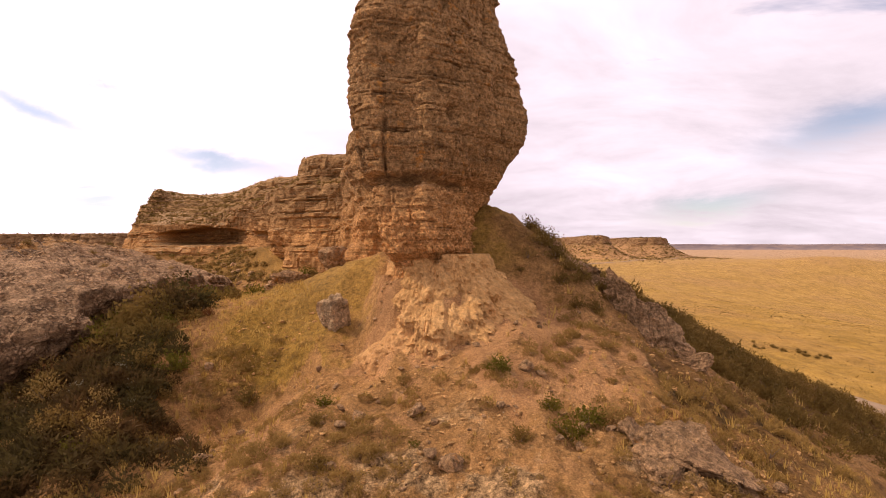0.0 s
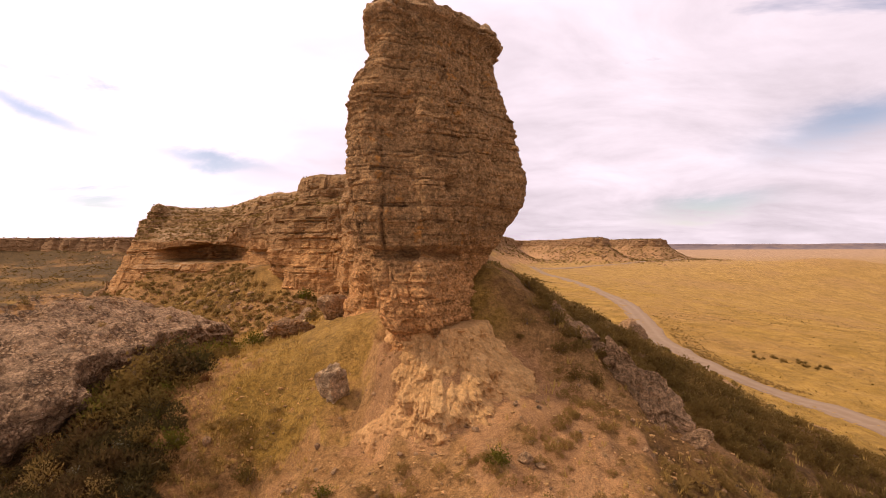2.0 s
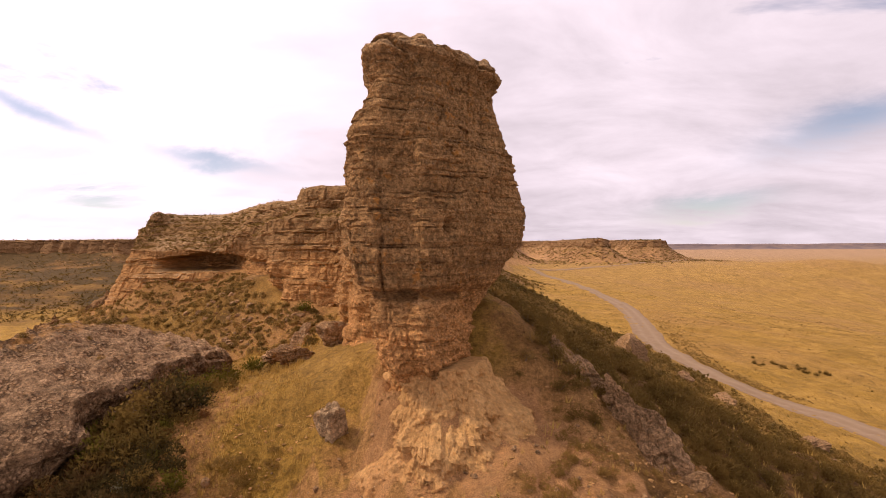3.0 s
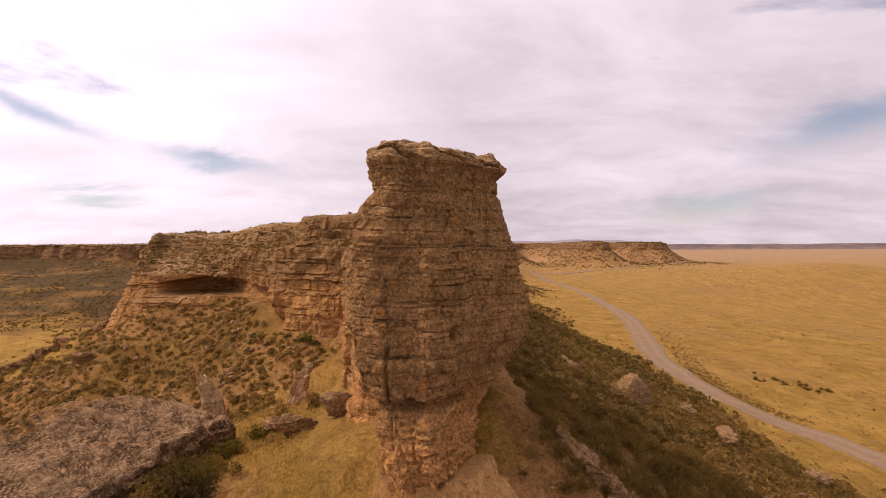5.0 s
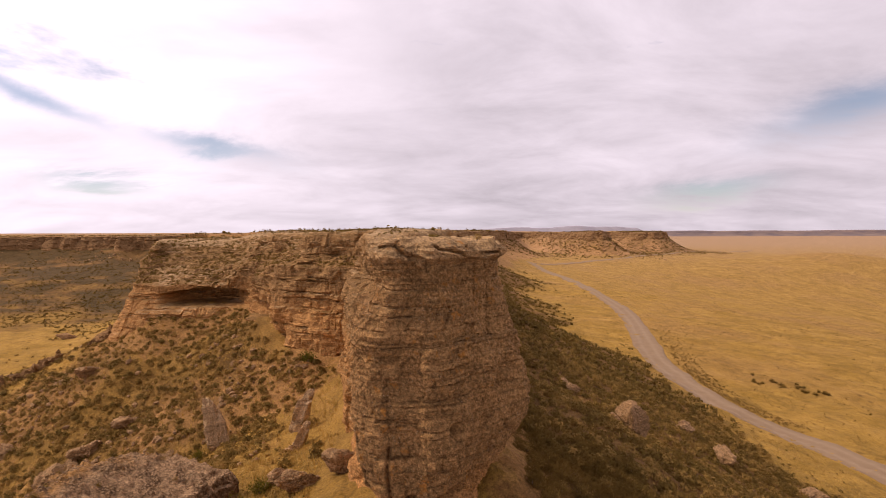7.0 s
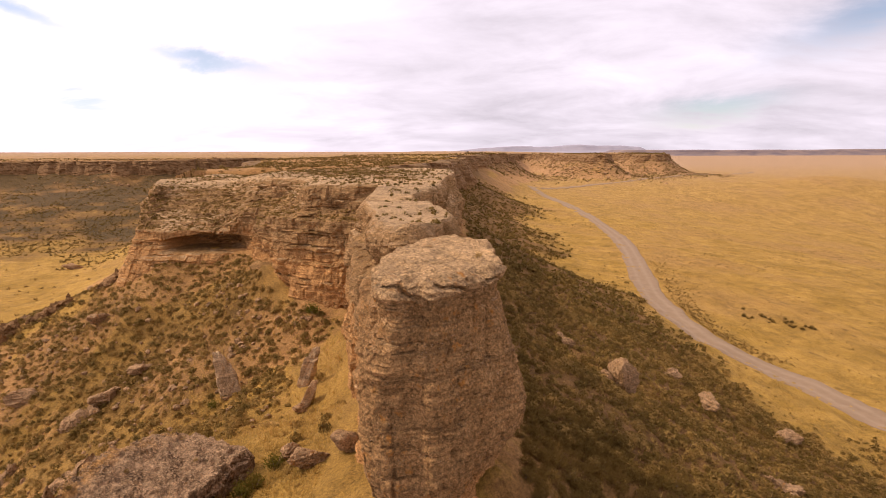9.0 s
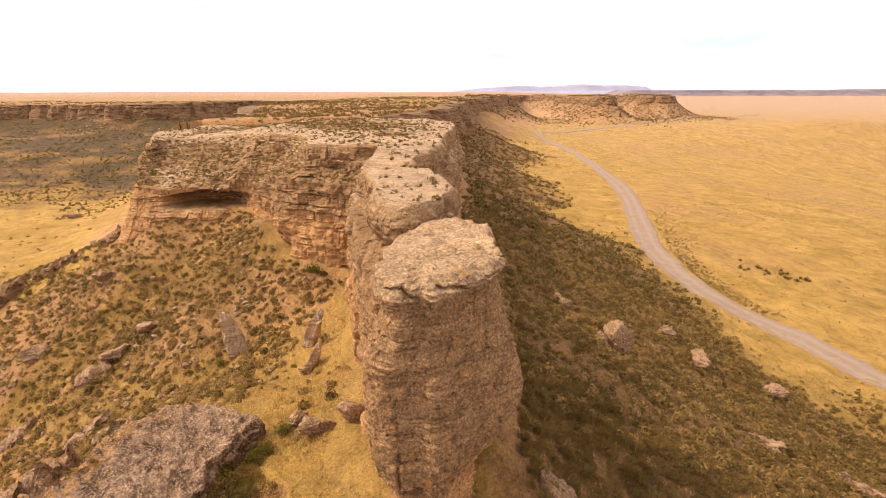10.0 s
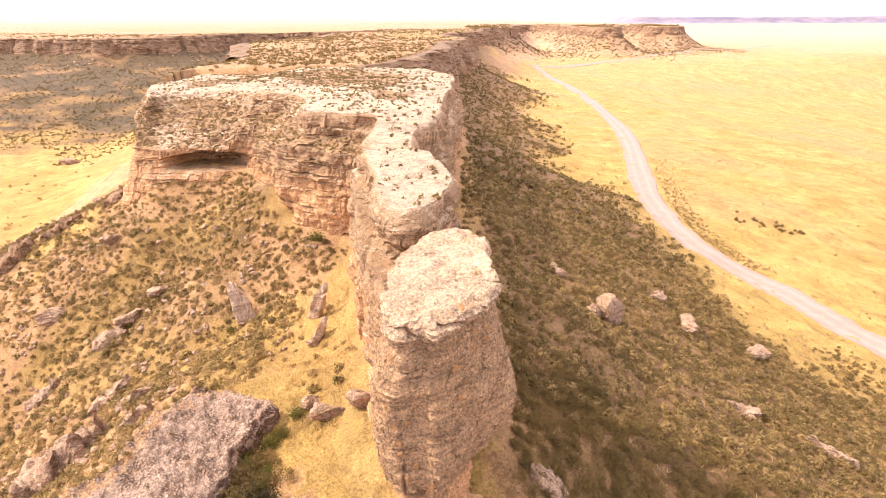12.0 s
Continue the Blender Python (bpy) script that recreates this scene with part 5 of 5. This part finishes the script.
def stems_mesh(seed):
    rng = np.random.default_rng(seed)
    V, F = [], []
    for i in range(9):
        a, l = rng.uniform(0, 6.28), rng.uniform(0.3, 0.5)
        tip = np.array([math.cos(a) * l * 0.7, math.sin(a) * l * 0.7, l])
        s = np.array([-math.sin(a), math.cos(a), 0]) * 0.02
        o = len(V) * 1
        V += [s, -s, np.array([0, 0, 0.03]), tip]
        F += [(o, o + 1, o + 3), (o + 1, o + 2, o + 3), (o + 2, o, o + 3)]
    return mesh_of("branchwork", np.array(V) - (0, 0, 0.04), np.array(F))


STEMS = [stems_mesh(i) for i in range(3)]
LEAVES = {}
for key, mat in (("sage", M_SAGE), ("green", M_GREEN), ("brush", M_BRUSH), ("silver", M_SILVER), ("thicket", M_THICKET), ("rust", M_RUST)):
    LEAVES[key] = []
    for i in range(4):
        v, f = sprigs(66, np.random.default_rng(200 + i), 9, 0.05 if key != "brush" else 0.036)
        me = mesh_of("foliage", v, f)
        me.materials.append(mat)
        LEAVES[key].append(me)
LABELS = {"sage": "dull green sagebrush shrub growing on the slope", "green": "fresh green leafy shrub among dry grass", "brush": "brown dry wiry brush on the slope", "silver": "pale silvery sage shrub in the thicket", "thicket": "tall dark green bush in front of the slab", "rust": "rust-brown withered bush at the gully edge"}


def shrub(x, y, size, key="sage", i=0, z=None):
    ob = new("shrub")
    r = random.Random(int(x * 131 + y * 977))
    z = float(ground_z(x, y)[0]) if z is None else z
    ob.matrix_world = pose(x, y, z - 0.03, r.uniform(-6, 6), r.uniform(-6, 6), r.uniform(0, 360)) @ Matrix.Diagonal((size, size, size * r.uniform(0.8, 1.15), 1))
    part("branchwork", STEMS[i % 3], M_STEM, ob)
    part("foliage", LEAVES[key][i % 4], None, ob)
    return tagged(ob, LABELS[key], "shrub", "shrubs")


for i, (x, y, w, key) in enumerate([(1.35, 13.1, 0.75, "green"), (-3.0, 13.5, 0.55, "green"), (-2.85, 12.0, 0.55, "sage"), (-2.5, 10.6, 0.6, "sage"), (-5.8, 15.8, 0.8, "sage"), (2.7, 11.3, 0.9, "green"), (3.2, 11.6, 0.8, "green"), (2.4, 11.9, 0.6, "green"),
                                    (1.6, 11.0, 0.6, "sage"), (-0.6, 11.0, 0.35, "green"), (-5.4, 17.0, 0.7, "brush"), (-4.9, 14.8, 0.7, "brush"), (6.9, 14.2, 0.8, "brush"), (3.9, 20.3, 1.0, "sage"), (4.3, 19.2, 0.9, "brush"),
                                    (-9.8, 24.6, 1.4, "green"), (-9.2, 26.2, 1.2, "green"), (-14.3, 55.8, 1.8, "green"), (-22.0, 47.2, 1.3, "green"), (5.2, 12.6, 0.6, "brush"), (7.6, 12.4, 0.8, "brush"), (-9.3, 15.6, 0.6, "silver"), (-8.7, 14.7, 0.5, "silver"), (-9.9, 14.5, 0.55, "silver"), (-8.2, 14.1, 0.45, "silver")]):
    shrub(x, y, w, key, i)
rs = random.Random(11)
n = 0
while n < 45:                          # thicket in the gully below the slab
    x, y = rs.uniform(-15, -5.5), rs.uniform(8.5, 19)
    if x + 0.55 * (y - 13) > -6.4 or (x < -12 and y > 16):
        continue
    shrub(x, y, rs.uniform(0.6, 1.2), rs.choice(["sage", "sage", "green", "brush"]), n)
    n += 1
n = 0
while n < 50:                          # brush along the ridge crest
    x, y = rs.uniform(4.5, 16), rs.uniform(11.5, 30)
    if x < 11.5 - 0.42 * (y - 12) or x < 4.2:
        continue
    shrub(x, y, rs.uniform(0.6, 1.2), rs.choice(["sage", "sage", "brush"]), n)
    n += 1
for i in range(14):                    # thicket against the slab
    shrub(-10.3 + rs.gauss(0, 0.7), 20.8 + rs.gauss(0, 1.3), rs.uniform(0.8, 1.3), rs.choice(["sage", "sage", "green"]), i)
for i in range(12):                    # brown brush beside the pillar's foot
    shrub(rs.uniform(4.0, 6.5), rs.uniform(18.3, 24), rs.uniform(0.5, 1.1), rs.choice(["sage", "brush", "brush"]), i)
for i in range(18):                    # along the skyline of the ridge
    t = rs.random()
    shrub(3.8 + 4.7 * t + rs.gauss(0, 0.3), 20.2 - 2.7 * t + rs.gauss(0, 0.5), rs.uniform(0.5, 0.95), rs.choice(["sage", "sage", "brush"]), i)
for i, (x, y, w) in enumerate([(2.9, 18.3, 0.75), (3.2, 18.8, 0.7), (2.6, 18.0, 0.35), (1.9, 15.9, 0.3), (3.9, 17.6, 0.7), (4.3, 17.0, 0.7), (3.5, 18.9, 0.8), (3.7, 19.6, 0.9), (3.9, 18.4, 0.85), (4.3, 18.0, 0.8), (4.8, 16.9, 0.7), (3.3, 20.3, 0.9)]):   # bushes on the clay bank beside the pillar
    shrub(x, y, w, "brush" if i < 2 else "sage", i)
for i in range(12):                    # brush against the pillar's far side
    shrub(rs.uniform(3.4, 4.6), rs.uniform(20.0, 24.0), rs.uniform(0.4, 0.9), rs.choice(["sage", "brush", "sage"]), i)
for i, (x, y, w, key) in enumerate([(-9.4, 18.9, 1.9, "thicket"), (-10.2, 18.7, 2.1, "sage"), (-8.9, 19.5, 1.6, "thicket"), (-9.8, 19.6, 2.2, "thicket"), (-10.6, 19.4, 2.0, "sage"), (-11.2, 18.6, 1.1, "green"), (-10.6, 20.9, 1.8, "thicket"), (-10.4, 22.0, 1.2, "sage"),
                                    (-11.2, 16.6, 0.9, "rust"), (-11.0, 17.4, 0.8, "rust"), (-11.4, 15.6, 1.0, "rust"), (-10.6, 16.2, 0.8, "rust"), (-9.2, 18.0, 0.5, "rust"), (-8.2, 18.7, 0.5, "rust")]):   # tall bushes in front of the slab
    shrub(x, y, w, key, i)
for i in range(20):                    # tall bushes along the slab's edge
    shrub(-10.5 + rs.gauss(0, 0.8), 19.2 + rs.gauss(0, 1.8), rs.uniform(0.9, 1.5), rs.choice(["sage", "sage", "green"]), i)
for i, (x, y, w) in enumerate([(-14.6, 22.2, 0.4), (-13.1, 20.6, 0.45), (-15.4, 24.6, 0.5), (-12.4, 24.3, 0.35), (-15.9, 20.4, 0.4), (-13.6, 25.6, 0.35)]):   # small plants rooted in the slab
    shrub(x, y, w, "brush" if i % 2 else "sage", i, 18.1 - 0.31 * (x + 16))
shrub(1.2, 20.4, 0.45, "brush", 1, 28.0)
shrub(-1.3, 26.6, 0.7, "green", 2, 25.1)


def road_gap(x, y):
    c = spline(ROAD, 220, False)
    d = np.full(x.shape, 1e9)
    for p in c:
        d = np.minimum(d, np.hypot(x - p[0], y - p[1]))
    return d


def brush_fields():
    rng = np.random.default_rng(21)
    mid_v, mid_f = bases(dome, 56, 8, 31, size=0.11)
    near_v, near_f = bases(wisp, 190, 6, 36)
    low_v, low_f = bases(dome, 14, 6, 32, size=0.2)

    def field(name, n, box, density, size, fine, mat, label, zf=None, power=1.0):
        if fine == 2:
            shape = near_v, near_f
        else:
            shape = (mid_v, mid_f) if fine else (low_v, low_f)
        x = rng.uniform(box[0], box[1], n)
        y = box[2] + (box[3] - box[2]) * rng.random(n) ** power
        if zf is None:
            z, sd = ground_parts(x, y)
        else:
            z, sd = zf(x, y), 0 * x
        keep = (rng.random(n) < density(x, y, -sd)) & ((x < 40) | (road_gap(x, y) > 4.2))
        x, y, z = x[keep], y[keep], z[keep]
        v, f = shape
        scatter(name, v, f, x, y, z - 0.04, (size[0] + (size[1] - size[0]) * rng.random(len(x)) ** 1.5) * (1 + 0.4 * rng.random(len(x)) ** 3), rng, mat, label, "brush", (0.7, 1.15))
    clump = lambda x, y, s, k: sst(-0.3, 0.25, fbm(x / k, y / k, 0, 3, s))
    slope = lambda x, y, out: (out > 1.0) * (x > 1) * (1 - sst(31, 44, out - 11 * (1 - sst(44, 70, y)) + 7 * fbm(x / 14, y / 14, 0, 3, 24))) * (0.72 + 0.28 * clump(x, y, 35, 5)) * ((x > np.where(y > 19, 4.4, 11.5 - 0.42 * (y - 12))) | (y > 27))
    field("ridge_brush", 1150, (4, 24, 11.5, 28), slope, (0.5, 1.0), 2, M_SAGE, "olive sagebrush along the ridge")
    beside = lambda x, y, out: (out > 0.5) * (x > np.where(y > 20.5, 3.2, 4.3)) * (0.55 + 0.45 * clump(x, y, 36, 3))
    field("foot_brush", 720, (3.0, 10.5, 17.2, 31), beside, (0.35, 0.85), 2, M_SAGE, "olive brush on the bank beside the pillar")
    field("sage_brush", 8600, (2, 62, 26, 75), slope, (0.5, 0.95), True, M_SAGE, "dense dark sagebrush covering the shaded slope")
    field("dry_brush", 5200, (2, 62, 26, 75), slope, (0.5, 1.0), True, M_BRUSH, "brown dry brush between the sagebrush")
    field("far_sage_brush", 9000, (0, 70, 75, 340), slope, (0.8, 1.6), False, M_SAGE, "dark sagebrush along the far slope", power=1.4)
    left = lambda x, y, out: (out > 0.8) * (out < 46) * (x < -7) * (0.25 + 0.25 * sst(-12, -18, x) + 0.5 * clump(x, y, 37, 8) + 0.5 * np.exp(-((x + 30) / 14) ** 2 - ((y - 60) / 12) ** 2)) * np.where(np.hypot((x + 8.5) / 6.5, (y - 36) / 18) < 1, 0.08, 1) * np.where(np.hypot(x + 14, y - 20) < 6, 0, 1)
    gully = lambda x, y, out: np.exp(-((x + 10.3) / 3.6) ** 2 - ((y - 13) / 4.2) ** 2) * 1.3 * (x + 0.55 * (y - 13) < -6.2)
    field("gully_brush", 1700, (-16, -5, 7, 19), gully, (0.5, 1.0), 2, M_THICKET, "dark tangled brush filling the gully")
    edge = lambda x, y, out: np.exp(-((x + 10.4) / 1.1) ** 2 - ((y - 19.6) / 2.6) ** 2)
    field("slab_brush", 380, (-13, -8, 14, 25), edge, (0.7, 1.3), 2, M_SAGE, "olive brush along the edge of the slab")
    field("slope_brush", 8600, (-75, -6, 22, 80), left, (0.4, 1.0), True, M_BRUSH, "dry brown shrubs scattered on the sunny slope")
    field("slope_sage", 4200, (-75, -6, 22, 80), left, (0.5, 1.1), True, M_SAGE, "green sagebrush scattered on the sunny slope")
    rimp = np.array(MESA[:, :2])

    def on_mesa(x, y, out):
        d, ins = seg_dist(x, y, rimp)
        return ins * (d > 0.4) * np.where(y < 43, 0.22, 0.3 + 0.7 * sst(0, 14, d))
    field("mesa_brush", 14000, (-52, 3, 28, 123), on_mesa, (0.2, 0.6), False, M_SAGE, "small dark shrubs on the mesa top", mesa_top)
    rng2 = np.random.default_rng(77)
    # bench between rim and ledge
    t, u = rng2.random(18000), rng2.uniform(0.02, 1.0, 18000)
    c = spline(MESA, 3000)
    i = (t * 2999).astype(int)
    b = np.hypot(c[i, 2], c[i, 3])
    ok = (b > 2.2) & (rng2.random(18000) < b / 18)
    i, u = i[ok], u[ok]
    spots = []
    for px, py in zip(c[i, 0] + c[i, 2] * u, c[i, 1] + c[i, 3] * u):
        p, n, _, _ = MESA_TREE.ray_cast(Vector((px, py, 40)), Vector((0, 0, -1)))
        if p and n.z > 0.4 and p.z > 19.5:
            spots.append(tuple(p))
    px, py, pz = np.array(spots).T
    scatter("bench_brush", low_v, low_f, px, py, pz - 0.03, rng2.uniform(0.15, 0.55, len(px)), rng2, M_SAGE, "dark shrubs on the rocky bench", "brush")
    far = lambda x, y, out: np.where(out < -1, 0.35 + 0.6 * clump(x, y, 41, 30), 1.0 * (out < 130) * (0.35 + 0.65 * clump(x, y, 42, 22))) * ((x < -20) | (out < -1)) * (1 - sst(330, 480, np.hypot(x, y)) * 0.4) * ((out < 0) | (y + 0.2 * x > 150 + 14 * fbm(x / 20, y / 20, 0, 3, 52)))
    field("plateau_brush", 34000, (-330, 20, 112, 430), far, (0.5, 1.4), False, M_SAGE, "dark shrubs dotted over plateau and canyon sides", power=1.2)
    butte = lambda x, y, out: (out > -40) * (noses(x, y) + 0.5 * (out < 20) * clump(x, y, 46, 25))
    field("butte_brush", 26000, (20, 340, 380, 740), butte, (0.9, 2.3), False, M_SAGE, "dark brush dotted over the far buttes")
    plain = lambda x, y, out: (out > 30) * (0.1 + 0.9 * sst(0.1, 0.5, fbm(x / 30, y / 22, 0, 3, 48)))
    field("plain_brush", 17000, (30, 330, 40, 420), plain, (0.2, 0.6), False, M_SAGE, "low tufts and brush dotted over the plain", power=1.3)
    field("plain_tufts", 9000, (34, 150, 38, 165), lambda x, y, out: (out > 24) * (0.25 + 0.6 * clump(x, y, 50, 14)), (0.15, 0.42), False, M_BRUSH, "small brown tufts of grass on the plain")
    meadow = lambda x, y, out: (out > 20) * (0.05 + 0.5 * sst(0.1, 0.5, fbm(x / 20, y / 20, 0, 3, 49)))
    field("meadow_brush", 1500, (-200, -50, 60, 230), meadow, (0.5, 1.3), False, M_BRUSH, "small shrubs dotted over the meadow")
    mound = lambda x, y, out: (out > 2.2) * (0.1 + 0.9 * sst(0.0, 0.5, fbm(x / 2.2, y / 2.2, 0, 3, 58) + 0.2 * sst(0, 4, x))) * (np.abs(x) < 11)
    field("mound_brush", 2300, (-8, 10, 8.5, 17.5), mound, (0.16, 0.5), 2, M_BRUSH, "small brown dry tufts on the mound")
    t = rng.random(420)
    x, y = -70 + 19 * t + rng.normal(0, 1.6, 420), 67 + 26 * t + rng.normal(0, 1.6, 420)
    scatter("edge_brush", mid_v, mid_f, x, y, ground_z(x, y) - 0.04, rng.uniform(0.6, 1.5, 420), rng, M_SAGE, "dark brush along the meadow edge", "brush", (0.7, 1.1))
    c = spline(ROAD, 400, False)
    c = c[(c[:, 1] > 84) & (c[:, 1] < 150)]
    i = rng.integers(0, len(c), 900)
    x, y = c[i, 0] + 4.6 + 4.5 * rng.random(900) ** 1.7, c[i, 1] + rng.normal(0, 1.5, 900)
    scatter("verge_brush", low_v, low_f, x, y, ground_z(x, y) - 0.04, rng.uniform(0.25, 0.7, 900), rng, M_BRUSH, "rough grey-brown brush on the road verge", "brush", (0.6, 1.0))
    tv, tf = bases(tuft, 6, 6, 33)
    n = 22000
    x, y = rng.uniform(-12, 11, n), rng.uniform(8.0, 34, n)
    z, sd = ground_parts(x, y)
    strip = np.exp(-((x + 6.5) / 4.0) ** 2) * (y > 17)
    keep = (-sd > 1.6) & (rng.random(n) < np.where(y < 17, 0.05 + 0.4 * sst(0.0, 0.4, fbm(x / 2.5, y / 2.5, 0, 4, 16)) + 0.4 * sst(-4.5, -6, x), 0.9 * strip)) & (np.hypot((x + 0.1) / 2.5, (y - 20.6) / 4.7) > np.where((x < -2) & (y > 17.6), 1.05, 1.45))
    x, y, z = x[keep], y[keep], z[keep]
    scatter("dry_grass", tv, tf, x, y, z - 0.02, rng.uniform(0.10, 0.3, len(x)), rng, M_STRAW, "tufts of dry straw-coloured grass", "grass", (0.6, 1.2))


brush_fields()


def slope_grass():
    rng = np.random.default_rng(61)
    tv, tf = bases(tuft, 6, 6, 34)
    n = 16000
    x, y = rng.uniform(-60, -6, n), 24 + 50 * rng.random(n) ** 1.2
    z, sd = ground_parts(x, y)
    keep = (-sd > 1) & (rng.random(n) < 0.35 + 0.65 * sst(-0.2, 0.3, fbm(x / 6, y / 6, 0, 3, 63)))
    x, y, z = x[keep], y[keep], z[keep]
    scatter("slope_grass", tv, tf, x, y, z - 0.02, rng.uniform(0.2, 0.5, len(x)), rng, M_STRAW, "straw-coloured bunch grass on the sunny slope", "grass", (0.6, 1.1))
    n = 9000
    x, y = rng.uniform(3, 60, n), 16 + 60 * rng.random(n)
    z, sd = ground_parts(x, y)
    keep = (-sd > 2) & (-sd < 48) & (road_gap(x, y) > 4) & (rng.random(n) < 0.3 + 0.7 * sst(-0.1, 0.4, fbm(x / 7, y / 7, 0, 3, 65)))
    x, y, z = x[keep], y[keep], z[keep]
    scatter("bunch_grass", tv, tf, x, y, z - 0.02, rng.uniform(0.2, 0.5, len(x)), rng, M_STRAW, "straw-coloured bunch grass among sagebrush", "grass", (0.6, 1.1))


slope_grass()

# clump of dark bushes out on the plain
rs = random.Random(3)
for i in range(24):
    t = rs.random()
    shrub(62 + 13 * t + rs.gauss(0, 0.8), 109 - 6 * t + rs.gauss(0, 1.6), rs.uniform(0.6, 1.25), "sage", i)
